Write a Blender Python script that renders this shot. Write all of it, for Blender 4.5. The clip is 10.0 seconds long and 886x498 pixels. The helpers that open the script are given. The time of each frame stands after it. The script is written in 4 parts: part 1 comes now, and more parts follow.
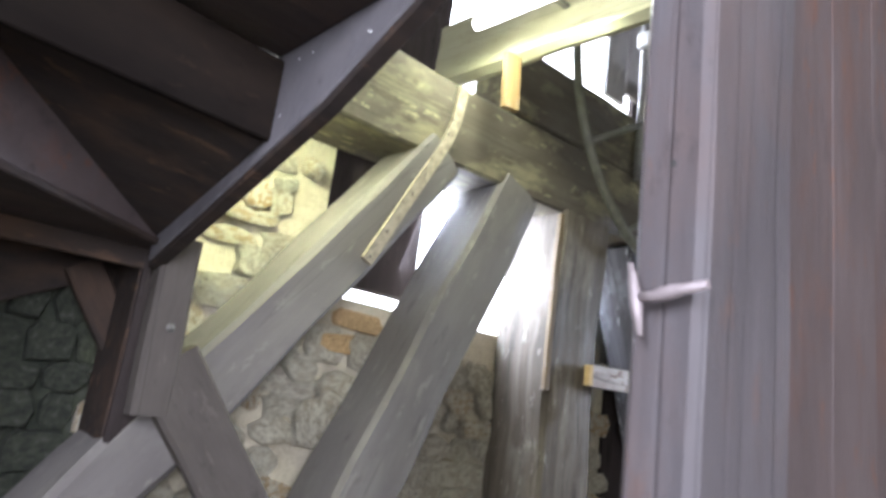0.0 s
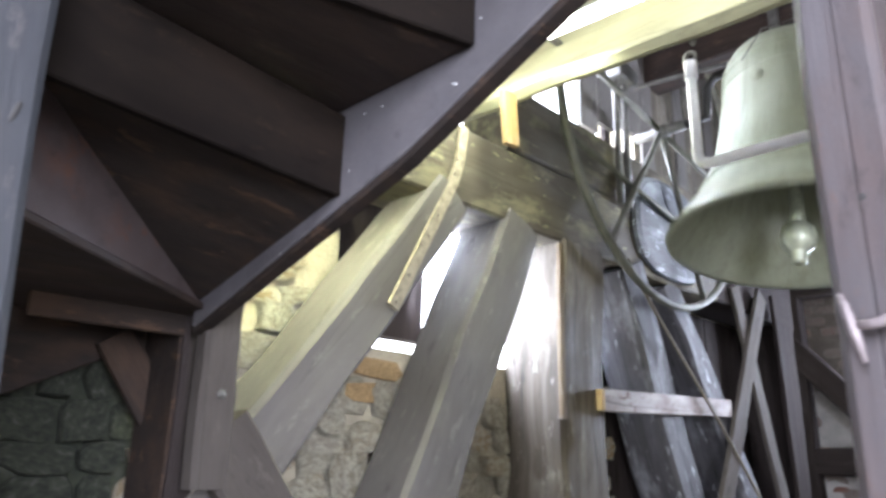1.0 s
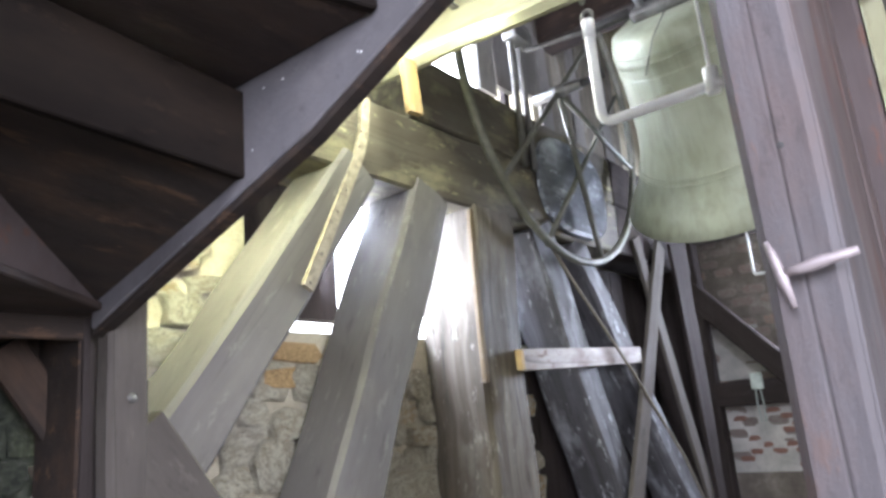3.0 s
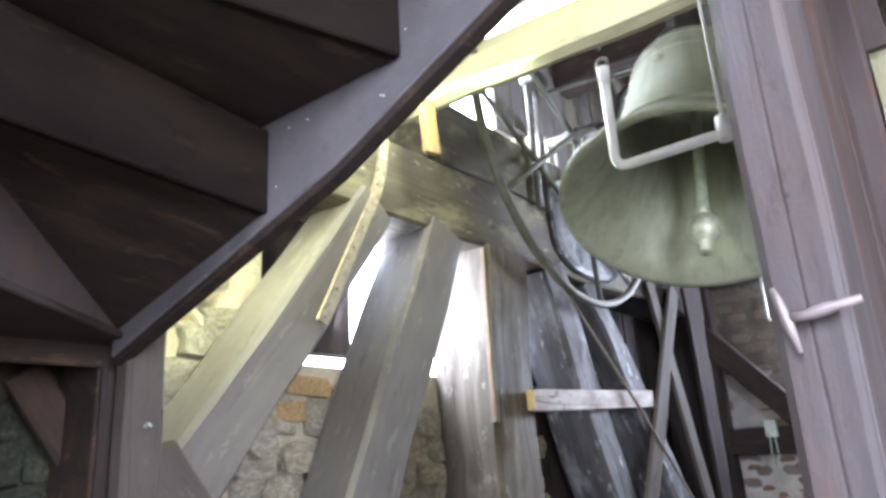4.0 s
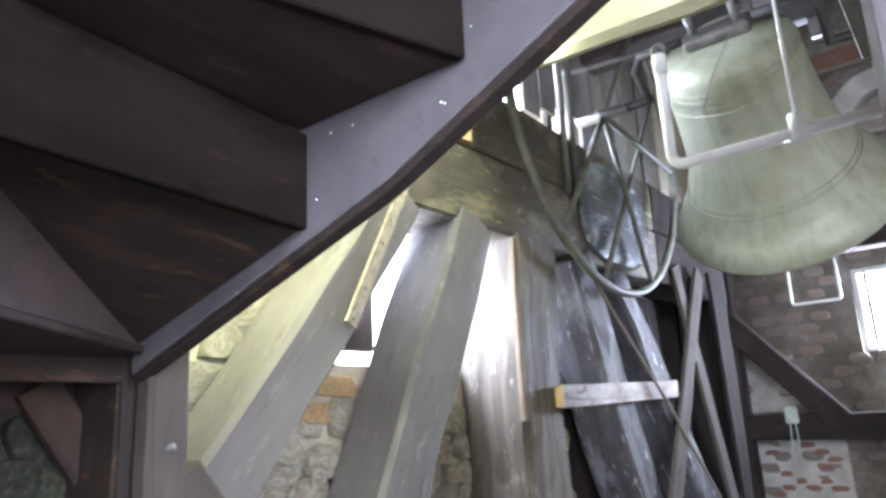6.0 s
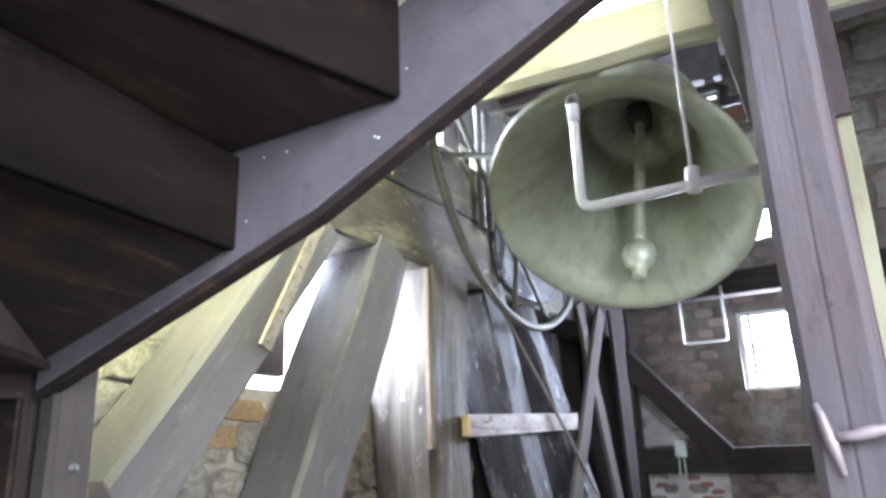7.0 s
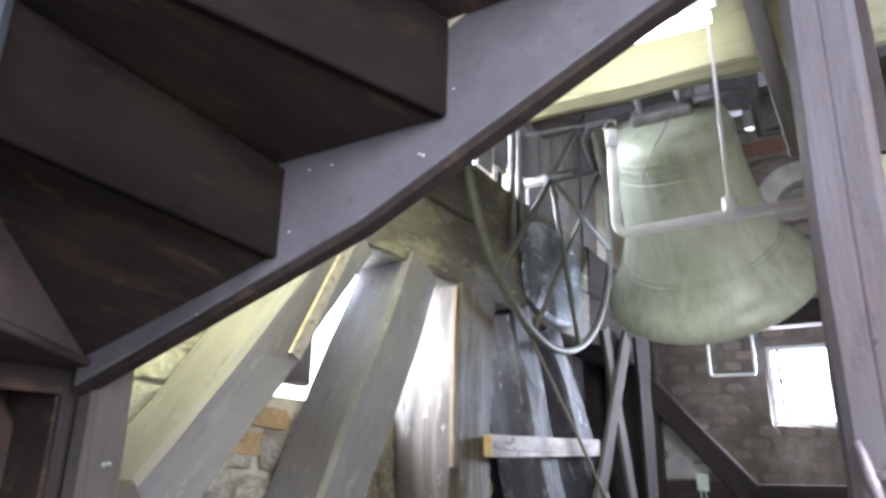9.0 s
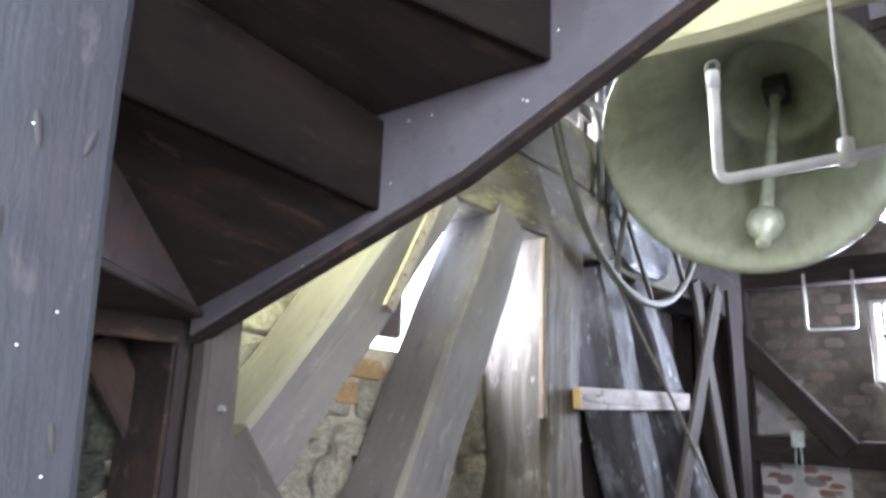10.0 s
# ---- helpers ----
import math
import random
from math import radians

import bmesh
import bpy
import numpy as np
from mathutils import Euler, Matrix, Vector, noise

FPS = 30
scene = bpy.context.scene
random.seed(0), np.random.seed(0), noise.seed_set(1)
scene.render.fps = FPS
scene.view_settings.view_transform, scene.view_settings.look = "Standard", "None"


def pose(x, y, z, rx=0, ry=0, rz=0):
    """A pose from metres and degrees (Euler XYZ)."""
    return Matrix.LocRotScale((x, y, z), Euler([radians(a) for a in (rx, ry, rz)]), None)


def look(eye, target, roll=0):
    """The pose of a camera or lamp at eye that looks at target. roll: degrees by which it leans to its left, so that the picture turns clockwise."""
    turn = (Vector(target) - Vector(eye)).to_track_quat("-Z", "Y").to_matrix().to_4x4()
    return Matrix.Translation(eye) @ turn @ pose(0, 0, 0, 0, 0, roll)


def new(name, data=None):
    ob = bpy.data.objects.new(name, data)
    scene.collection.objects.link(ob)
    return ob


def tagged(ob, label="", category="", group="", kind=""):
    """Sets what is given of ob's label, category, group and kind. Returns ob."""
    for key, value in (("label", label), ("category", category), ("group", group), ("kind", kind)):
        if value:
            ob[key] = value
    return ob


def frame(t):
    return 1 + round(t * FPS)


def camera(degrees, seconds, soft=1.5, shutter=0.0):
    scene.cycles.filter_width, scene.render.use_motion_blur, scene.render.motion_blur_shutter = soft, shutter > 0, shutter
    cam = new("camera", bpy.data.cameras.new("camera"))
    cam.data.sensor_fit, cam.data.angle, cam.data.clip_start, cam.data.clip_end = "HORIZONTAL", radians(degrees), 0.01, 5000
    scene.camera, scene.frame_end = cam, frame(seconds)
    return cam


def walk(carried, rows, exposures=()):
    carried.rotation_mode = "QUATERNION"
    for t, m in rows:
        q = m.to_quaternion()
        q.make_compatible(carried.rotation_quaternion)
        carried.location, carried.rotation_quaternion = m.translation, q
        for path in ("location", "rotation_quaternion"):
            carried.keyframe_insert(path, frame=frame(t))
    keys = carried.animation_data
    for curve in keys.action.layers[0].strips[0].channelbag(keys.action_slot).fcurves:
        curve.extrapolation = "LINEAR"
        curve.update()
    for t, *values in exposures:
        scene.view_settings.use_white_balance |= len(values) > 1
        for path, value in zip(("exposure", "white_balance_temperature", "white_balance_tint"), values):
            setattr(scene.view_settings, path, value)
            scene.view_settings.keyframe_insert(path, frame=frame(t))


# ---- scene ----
cam = camera(65.0, 10.0, soft=3.1, shutter=0.5)
METRES, EYE, TILT, LEAN, TURN = 1.1, 1.5, 13.3, -7.3, -42.0
ROWS = [
    (0.0, 0.0, 0.0, 0.0, -0.0, 0.0, 0.0),
    (0.5, -0.1579, 0.0195, 0.0366, -5.06, 2.25, 2.12),
    (1.0, -0.2865, 0.0022, 0.0351, -5.07, 2.53, 4.81),
    (1.5, -0.3487, 0.0375, 0.0601, -4.73, 2.55, 7.26),
    (2.0, -0.3294, 0.0481, 0.0644, -9.89, 1.35, 8.91),
    (3.5, -0.311, 0.0293, 0.0397, -12.82, 0.56, 8.16),
    (4.0, -0.3167, 0.0157, 0.0477, -11.78, 2.37, 8.01),
    (4.5, -0.3187, -0.0032, 0.0505, -10.72, 2.65, 8.58),
    (5.0, -0.3322, -0.0357, 0.0626, -10.96, 0.73, 8.35),
    (6.5, -0.3916, 0.1878, 0.1766, -16.25, -1.9, 5.39),
    (7.0, -0.4104, 0.1152, 0.1624, -18.88, 1.39, 4.74),
    (7.5, -0.424, 0.1201, 0.1621, -18.71, 2.1, 3.45),
    (8.0, -0.4172, 0.119, 0.1604, -18.27, 2.22, 2.67),
    (8.5, -0.4173, 0.1022, 0.168, -17.89, 2.52, 2.27),
    (9.0, -0.4367, 0.1091, 0.1629, -16.91, 2.98, 1.95),
    (9.5, -0.4672, 0.1113, 0.153, -13.12, 2.02, 2.06),
    (10.0, -0.4804, 0.1291, 0.154, -10.61, -0.41, 2.64),
]
BETWEEN = [
    (2.2, look((-0.226, 0.266, 1.544), (1.329, 1.431, 2.018), -5.7)),
    (3.3, look((-0.234, 0.252, 1.508), (1.327, 1.405, 1.991), -4.3)),
    (5.2, look((-0.301, 0.217, 1.529), (1.196, 1.434, 2.056), -2.9)),
    (6.3, look((-0.216, 0.424, 1.685), (1.363, 1.568, 2.131), -2.7)),
]
PATH = [(t, pose(0, 0, EYE, TILT, LEAN, TURN) @ pose(METRES * x, METRES * y, METRES * z, 90 + pitch, roll, yaw)) for t, x, y, z, yaw, pitch, roll in ROWS]
walk(cam, sorted(PATH + BETWEEN, key=lambda row: row[0]), [(0, 0.3, 5850, 17), (2.0, 0.45, 5850, 17), (5.2, 0.43, 5850, 17), (6.4, 0.62, 5650, 17), (7.0, 0.48, 5680, 17), (10, 0.44, 5800, 17)])

# ---------------------------------------------------------------- light
world = bpy.data.worlds.new("world")
scene.world = world
world.use_nodes = True
wn = world.node_tree
sky = wn.nodes.new("ShaderNodeTexSky")
sky.sky_type, sky.sun_disc = "NISHITA", False
sky.sun_elevation, sky.sun_rotation = radians(38), radians(20)
wn.links.new(sky.outputs[0], wn.nodes["Background"].inputs[0])
wn.nodes["Background"].inputs[1].default_value = 0.15
sun = new("sun", bpy.data.lights.new("sun", "SUN"))
sun.data.energy, sun.data.angle, sun.data.color = 1.5, radians(10), (1, 0.97, 0.92)
sun.matrix_world = look((4, 12, 10), (2, 2.4, 2))


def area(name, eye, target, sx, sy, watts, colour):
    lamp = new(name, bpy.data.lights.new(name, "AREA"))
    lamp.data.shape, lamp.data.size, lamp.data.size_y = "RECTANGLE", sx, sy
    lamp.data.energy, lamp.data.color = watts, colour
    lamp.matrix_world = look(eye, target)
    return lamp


DAY = (0.84, 0.91, 1.0)
area("daylight_louvre", (2.12, 2.68, 2.38), (2.6, 2.1, 2.25), 0.5, 0.5, 55, DAY)
area("daylight_louvre_high", (2.9, 2.72, 3.75), (2.7, 1.4, 2.7), 1.1, 0.7, 115, DAY)
area("daylight_window", (6.72, 1.01, 2.46), (4, 1.0, 2.3), 0.5, 0.66, 130, DAY)
area("floodlight_light", (4.57, 0.80, 3.05), (3.2, 1.5, 2.9), 0.22, 0.12, 25, (0.92, 0.96, 1.0))
# fill from behind the walker, set in two added, unseen wall openings
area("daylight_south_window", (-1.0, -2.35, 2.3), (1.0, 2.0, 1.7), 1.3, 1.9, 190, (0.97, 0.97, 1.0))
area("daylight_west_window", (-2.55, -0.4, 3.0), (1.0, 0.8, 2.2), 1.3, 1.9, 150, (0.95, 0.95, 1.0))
area("tube_light", (0.88, 2.035, 2.50), (1.60, 2.28, 1.8), 0.05, 0.26, 14, (0.95, 1.0, 0.54))
area("tube_light_high", (1.73, 1.72, 3.06), (1.66, 1.95, 1.5), 0.05, 0.6, 13, (0.96, 1.0, 0.66))


# ---------------------------------------------------------------- materials
def material(name, build):
    m = bpy.data.materials.new(name)
    m.use_nodes = True
    nt = m.node_tree
    build(nt, nt.nodes["Principled BSDF"])
    return m


def node(nt, kind, **inputs):
    n = nt.nodes.new("ShaderNode" + kind)
    for k, v in inputs.items():
        n.inputs[k.replace("_", " ")].default_value = v
    return n


def ramp(nt, fac, stops):
    n = nt.nodes.new("ShaderNodeValToRGB")
    while len(n.color_ramp.elements) < len(stops):
        n.color_ramp.elements.new(0.5)
    for e, (p, c) in zip(n.color_ramp.elements, stops):
        e.position, e.color = p, (*c, 1)
    nt.links.new(fac, n.inputs[0])
    return n.outputs[0]


def blend(nt, fac, a, b, how="MIX"):
    n = nt.nodes.new("ShaderNodeMix")
    n.data_type, n.blend_type = "RGBA", how
    for value, slot in ((fac, n.inputs["Factor"]), (a, n.inputs["A"]), (b, n.inputs["B"])):
        if hasattr(value, "links"):
            nt.links.new(value, slot)
        else:
            slot.default_value = value if isinstance(value, float) else (*value, 1)
    return n.outputs["Result"]


def coords(nt, scale=(1, 1, 1), shift=True):
    tc = nt.nodes.new("ShaderNodeTexCoord")
    mp = nt.nodes.new("ShaderNodeMapping")
    mp.inputs["Scale"].default_value = scale
    nt.links.new(tc.outputs["Object"], mp.inputs["Vector"])
    if shift:
        info = nt.nodes.new("ShaderNodeObjectInfo")
        mul = nt.nodes.new("ShaderNodeMath")
        mul.operation = "MULTIPLY"
        mul.inputs[1].default_value = 37.0
        nt.links.new(info.outputs["Random"], mul.inputs[0])
        nt.links.new(mul.outputs[0], mp.inputs["Location"])
    return mp.outputs[0]


def noise_of(nt, vec, scale, detail=6.0, rough=0.6):
    n = node(nt, "TexNoise", Scale=scale, Detail=detail, Roughness=rough)
    nt.links.new(vec, n.inputs["Vector"])
    return n.outputs["Fac"]


def bump(nt, bsdf, height, strength, distance=0.01, normal=None):
    b = node(nt, "Bump", Strength=strength, Distance=distance)
    nt.links.new(height, b.inputs["Height"])
    if normal:
        nt.links.new(normal, b.inputs["Normal"])
    nt.links.new(b.outputs[0], bsdf.inputs["Normal"])
    return b.outputs[0]


def wood(name, dark, mid, light, rough=0.75, crack=0.6, stain=(0.35, 0.33, 0.3), stain_amount=0.3, spec=0.3, streak=0.5):
    """Old sawn timber; the grain runs along the piece's own x."""
    def build(nt, b):
        warp = node(nt, "TexNoise", Scale=1.7, Detail=2.0)
        base = coords(nt, (1, 1, 1))
        nt.links.new(base, warp.inputs["Vector"])
        add = nt.nodes.new("ShaderNodeVectorMath")
        add.operation = "MULTIPLY_ADD"
        add.inputs[1].default_value = (0.0, 0.12, 0.12)
        nt.links.new(warp.outputs["Color"], add.inputs[0])
        nt.links.new(base, add.inputs[2])
        st = nt.nodes.new("ShaderNodeMapping")
        st.inputs["Scale"].default_value = (0.55, 9, 9)
        nt.links.new(add.outputs[0], st.inputs["Vector"])
        grain = noise_of(nt, st.outputs[0], 2.0, 5.0, 0.5)
        fine = noise_of(nt, coords(nt, (2.2, 70, 70)), 2.0, 3.0)
        blotch = noise_of(nt, coords(nt, (1.0, 2.2, 2.2)), 2.3, 7.0, 0.62)
        cloud = noise_of(nt, coords(nt, (0.6, 1.4, 1.4)), 3.5, 5.0, 0.55)
        c = blend(nt, streak, ramp(nt, cloud, ((0.3, dark), (0.5, mid), (0.75, light))), ramp(nt, grain, ((0.3, dark), (0.5, mid), (0.72, light))))
        c = blend(nt, 0.10, c, ramp(nt, fine, ((0.35, dark), (0.65, light))))
        mask = ramp(nt, blotch, ((0.52, (0, 0, 0)), (0.66, (stain_amount * 0.6,) * 3)))
        c = blend(nt, mask, c, stain)
        flakes = noise_of(nt, coords(nt, (2.6, 8, 8)), 2.2, 9.0, 0.72)
        c = blend(nt, ramp(nt, flakes, ((0.585, (0, 0, 0)), (0.63, (stain_amount * 0.9,) * 3))), c, stain)
        dirt = noise_of(nt, coords(nt, (1.8, 5, 5)), 2.9, 8.0, 0.7)
        c = blend(nt, ramp(nt, dirt, ((0.58, (0, 0, 0)), (0.70, (0.65,) * 3))), c, tuple(0.55 * v for v in dark))
        specks = noise_of(nt, coords(nt), 48.0, 2.0)
        c = blend(nt, ramp(nt, specks, ((0.73, (0, 0, 0)), (0.77, (0.5,) * 3))), c, light)
        cracks = noise_of(nt, coords(nt, (0.07, 6, 6)), 1.3, 1.5, 0.4)
        line = ramp(nt, cracks, ((0.494, (1, 1, 1)), (0.5, (1 - crack,) * 3), (0.506, (1, 1, 1))))
        c = blend(nt, 1.0, c, line, "MULTIPLY")
        nt.links.new(c, b.inputs["Base Color"])
        bump(nt, b, fine, 0.2, 0.003, bump(nt, b, grain, 0.4, 0.008, bump(nt, b, flakes, 0.35, 0.012, bump(nt, b, line, 0.4 * crack + 0.05, 0.012))))
        rr = ramp(nt, blotch, ((0.3, (rough - 0.2,) * 3), (0.7, (rough + 0.1,) * 3)))
        nt.links.new(rr, b.inputs["Roughness"])
        b.inputs["Specular IOR Level"].default_value = spec
    return material(name, build)


WOOD_FRAME = wood("grey_oak", (0.115, 0.104, 0.096), (0.147, 0.135, 0.125), (0.185, 0.173, 0.158), stain=(0.27, 0.26, 0.225), stain_amount=0.5, crack=0.2, streak=0.25)
WOOD_POST = wood("weathered_oak", (0.060, 0.050, 0.038), (0.118, 0.102, 0.078), (0.20, 0.178, 0.14), crack=0.7, stain=(0.38, 0.35, 0.30), stain_amount=0.5, streak=0.45)
WOOD_LIMED = wood("limewashed_dark_oak", (0.04, 0.037, 0.037), (0.075, 0.072, 0.075), (0.15, 0.148, 0.155), crack=0.7, stain=(0.42, 0.43, 0.46), stain_amount=0.8, streak=0.6)
WOOD_HANGER = wood("brown_grey_timber", (0.068, 0.059, 0.052), (0.090, 0.079, 0.070), (0.118, 0.105, 0.093), rough=0.9, spec=0.1, crack=0.35, stain=(0.15, 0.135, 0.115), stain_amount=0.5, streak=0.3)
WOOD_KING = wood("deep_grained_oak", (0.035, 0.027, 0.020), (0.098, 0.081, 0.060), (0.19, 0.165, 0.128), crack=0.85, stain=(0.34, 0.31, 0.26), stain_amount=0.55, streak=0.75)
WOOD_SLIP = wood("orange_brown_oak", (0.08, 0.055, 0.033), (0.15, 0.108, 0.062), (0.25, 0.19, 0.115), crack=0.4, streak=0.6)
WOOD_BEAM = wood("brown_oak", (0.06, 0.05, 0.038), (0.095, 0.082, 0.062), (0.145, 0.13, 0.095), stain=(0.37, 0.335, 0.20), stain_amount=0.75, crack=0.35, streak=0.3)
# pale wood with the yellow-green tint of the tube lamp put into its colour
WOOD_PALE = wood("lamp_tinted_pale_wood", (0.27, 0.265, 0.16), (0.345, 0.34, 0.215), (0.42, 0.415, 0.28), crack=0.3, stain=(0.23, 0.205, 0.13), stain_amount=0.4, streak=0.3)
WOOD_STAIR = wood("painted_stair_wood", (0.098, 0.093, 0.098), (0.120, 0.114, 0.120), (0.155, 0.148, 0.155), rough=0.55, crack=0.0, stain=(0.17, 0.153, 0.15), stain_amount=0.4, spec=0.35, streak=0.35)
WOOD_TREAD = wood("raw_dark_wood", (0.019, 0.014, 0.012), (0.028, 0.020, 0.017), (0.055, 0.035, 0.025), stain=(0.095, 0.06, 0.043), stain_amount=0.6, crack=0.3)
# dark timber, also used where a beam's shade is put into its colour
WOOD_DARK = wood("dark_and_shaded_wood", (0.026, 0.021, 0.020), (0.038, 0.031, 0.029), (0.056, 0.046, 0.043), crack=0.4, rough=0.95, spec=0.06, stain=(0.09, 0.08, 0.075))
WOOD_NEAR = wood("purple_grey_wood", (0.062, 0.055, 0.057), (0.080, 0.072, 0.075), (0.108, 0.098, 0.102), rough=0.6, crack=0.45, stain=(0.115, 0.075, 0.062), stain_amount=0.6, streak=0.25)
WOOD_PLANK = wood("mottled_plank", (0.15, 0.12, 0.11), (0.36, 0.32, 0.30), (0.62, 0.59, 0.57), stain=(0.17, 0.11, 0.09), stain_amount=1.0, streak=0.1)
# brown-streaked wood under the stair, with the shade there put into its colour
WOOD_UNDERSTAIR = wood("shaded_understair_wood", (0.022, 0.0185, 0.017), (0.032, 0.026, 0.023), (0.055, 0.038, 0.028), stain=(0.10, 0.06, 0.038), stain_amount=0.75, crack=0.2, streak=0.6, rough=0.85, spec=0.15)
# dark board; the bluish-white blotches are sky highlights put into the colour
WOOD_PATCH = wood("dark_wood_sky_highlights", (0.035, 0.036, 0.04), (0.075, 0.08, 0.09), (0.24, 0.255, 0.285), rough=0.5, stain=(0.62, 0.66, 0.72), stain_amount=0.85, streak=0.25, crack=0.5)
# stair wood darkened: the deep shade on the lower risers is in this colour
WOOD_SHADE = wood("shaded_stair_wood", (0.010, 0.008, 0.0073), (0.0135, 0.011, 0.0095), (0.020, 0.0155, 0.0125), rough=0.85, crack=0.0, stain=(0.036, 0.025, 0.018), stain_amount=0.5, streak=0.4, spec=0.02)
WOOD_NEWEL = wood("blue_grey_wood", (0.028, 0.030, 0.034), (0.042, 0.045, 0.051), (0.070, 0.073, 0.080), rough=0.6, crack=0.5, stain=(0.085, 0.078, 0.078), stain_amount=0.7, streak=0.35, spec=0.25)
WOOD_RED = wood("red_brown_board", (0.058, 0.045, 0.043), (0.078, 0.060, 0.057), (0.105, 0.085, 0.082), stain=(0.115, 0.058, 0.040), stain_amount=0.9, crack=0.1, streak=0.1)
WOOD_FRESH = wood("fresh_pine", (0.40, 0.27, 0.12), (0.50, 0.355, 0.17), (0.58, 0.43, 0.22), crack=0.2)
WOOD_WEDGE = wood("aged_pine", (0.22, 0.145, 0.062), (0.28, 0.19, 0.085), (0.34, 0.245, 0.12), crack=0.2)


def stone(nt, b):
    v = coords(nt, shift=True)
    big = noise_of(nt, v, 5.0, 8.0, 0.65)
    fine = noise_of(nt, v, 38.0, 6.0, 0.7)
    info = nt.nodes.new("ShaderNodeObjectInfo")
    tone = ramp(nt, info.outputs["Random"], ((0.0, (0.50, 0.45, 0.33)), (0.45, (0.58, 0.53, 0.40)), (0.72, (0.52, 0.47, 0.36)), (0.88, (0.55, 0.44, 0.27)), (1.0, (0.52, 0.35, 0.17))))
    c = blend(nt, ramp(nt, big, ((0.46, (0, 0, 0)), (0.53, (0.9,) * 3))), tone, (0.72, 0.69, 0.56))
    c = blend(nt, ramp(nt, fine, ((0.5, (0, 0, 0)), (0.68, (0.32,) * 3))), c, (0.24, 0.19, 0.125))
    pits = noise_of(nt, v, 13.0, 9.0, 0.75)
    c = blend(nt, ramp(nt, pits, ((0.56, (0, 0, 0)), (0.60, (0.8,) * 3))), c, (0.17, 0.13, 0.085))
    nt.links.new(c, b.inputs["Base Color"])
    b.inputs["Roughness"].default_value = 0.95
    bump(nt, b, fine, 0.8, 0.014, bump(nt, b, big, 1.0, 0.04, bump(nt, b, pits, 0.6, 0.03)))


STONE = material("rubble_stone", stone)


def moss(nt, b):
    v = coords(nt)
    big = noise_of(nt, v, 6.0, 8.0, 0.65)
    fine = noise_of(nt, v, 40.0, 6.0, 0.7)
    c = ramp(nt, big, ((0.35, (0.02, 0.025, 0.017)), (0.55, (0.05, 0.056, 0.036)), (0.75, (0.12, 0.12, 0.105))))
    nt.links.new(c, b.inputs["Base Color"])
    b.inputs["Roughness"].default_value = 0.95
    bump(nt, b, fine, 0.7, 0.012, bump(nt, b, big, 0.8, 0.03))


MOSS = material("mossy_stone", moss)


def mortar(nt, b):
    v = coords(nt, shift=False)
    big = noise_of(nt, v, 3.5, 8.0, 0.7)
    fine = noise_of(nt, v, 60.0, 5.0, 0.7)
    c = ramp(nt, big, ((0.3, (0.36, 0.31, 0.22)), (0.5, (0.56, 0.51, 0.38)), (0.7, (0.68, 0.64, 0.51))))
    c = blend(nt, ramp(nt, fine, ((0.5, (0, 0, 0)), (0.75, (0.45,) * 3))), c, (0.2, 0.17, 0.13))
    nt.links.new(c, b.inputs["Base Color"])
    b.inputs["Roughness"].default_value = 1.0
    bump(nt, b, fine, 0.6, 0.01, bump(nt, b, big, 0.7, 0.03))


MORTAR = material("lime_mortar", mortar)


def old_mortar(nt, b):
    v = coords(nt, shift=False)
    big = noise_of(nt, v, 3.0, 8.0, 0.7)
    fine = noise_of(nt, v, 50.0, 5.0, 0.7)
    c = ramp(nt, big, ((0.3, (0.10, 0.085, 0.07)), (0.52, (0.19, 0.165, 0.14)), (0.72, (0.36, 0.335, 0.30))))
    c = blend(nt, ramp(nt, fine, ((0.5, (0, 0, 0)), (0.72, (0.65,) * 3))), c, (0.15, 0.125, 0.105))
    nt.links.new(c, b.inputs["Base Color"])
    b.inputs["Roughness"].default_value = 1.0
    bump(nt, b, fine, 0.6, 0.01, bump(nt, b, big, 0.8, 0.03))


MORTAR_GREY = material("dark_grey_mortar", old_mortar)


def brick_mat(nt, b):
    info = nt.nodes.new("ShaderNodeObjectInfo")
    v = coords(nt)
    fine = noise_of(nt, v, 45.0, 5.0, 0.7)
    big = noise_of(nt, v, 7.0, 5.0, 0.6)
    tone = ramp(nt, info.outputs["Random"], ((0.0, (0.19, 0.15, 0.135)), (0.5, (0.25, 0.175, 0.145)), (0.8, (0.24, 0.21, 0.185)), (1.0, (0.34, 0.20, 0.145))))
    c = blend(nt, ramp(nt, big, ((0.42, (0, 0, 0)), (0.55, (0.8,) * 3))), tone, (0.27, 0.25, 0.225))
    nt.links.new(c, b.inputs["Base Color"])
    b.inputs["Roughness"].default_value = 0.92
    bump(nt, b, fine, 0.6, 0.008)


BRICK = material("old_brick", brick_mat)


def bronze(nt, b):
    v = coords(nt, shift=False)
    big = noise_of(nt, v, 2.5, 7.0, 0.6)
    streak = noise_of(nt, coords(nt, (9, 9, 0.7), False), 1.6, 7.0, 0.65)
    c = ramp(nt, big, ((0.3, (0.285, 0.30, 0.205)), (0.55, (0.35, 0.37, 0.275)), (0.8, (0.42, 0.44, 0.355))))
    c = blend(nt, ramp(nt, streak, ((0.45, (0, 0, 0)), (0.75, (0.5,) * 3))), c, (0.125, 0.14, 0.085))
    nt.links.new(c, b.inputs["Base Color"])
    b.inputs["Metallic"].default_value = 0.15
    b.inputs["Roughness"].default_value = 0.45
    bump(nt, b, noise_of(nt, v, 60.0, 4.0), 0.12, 0.003)


BRONZE = material("patinated_bronze", bronze)


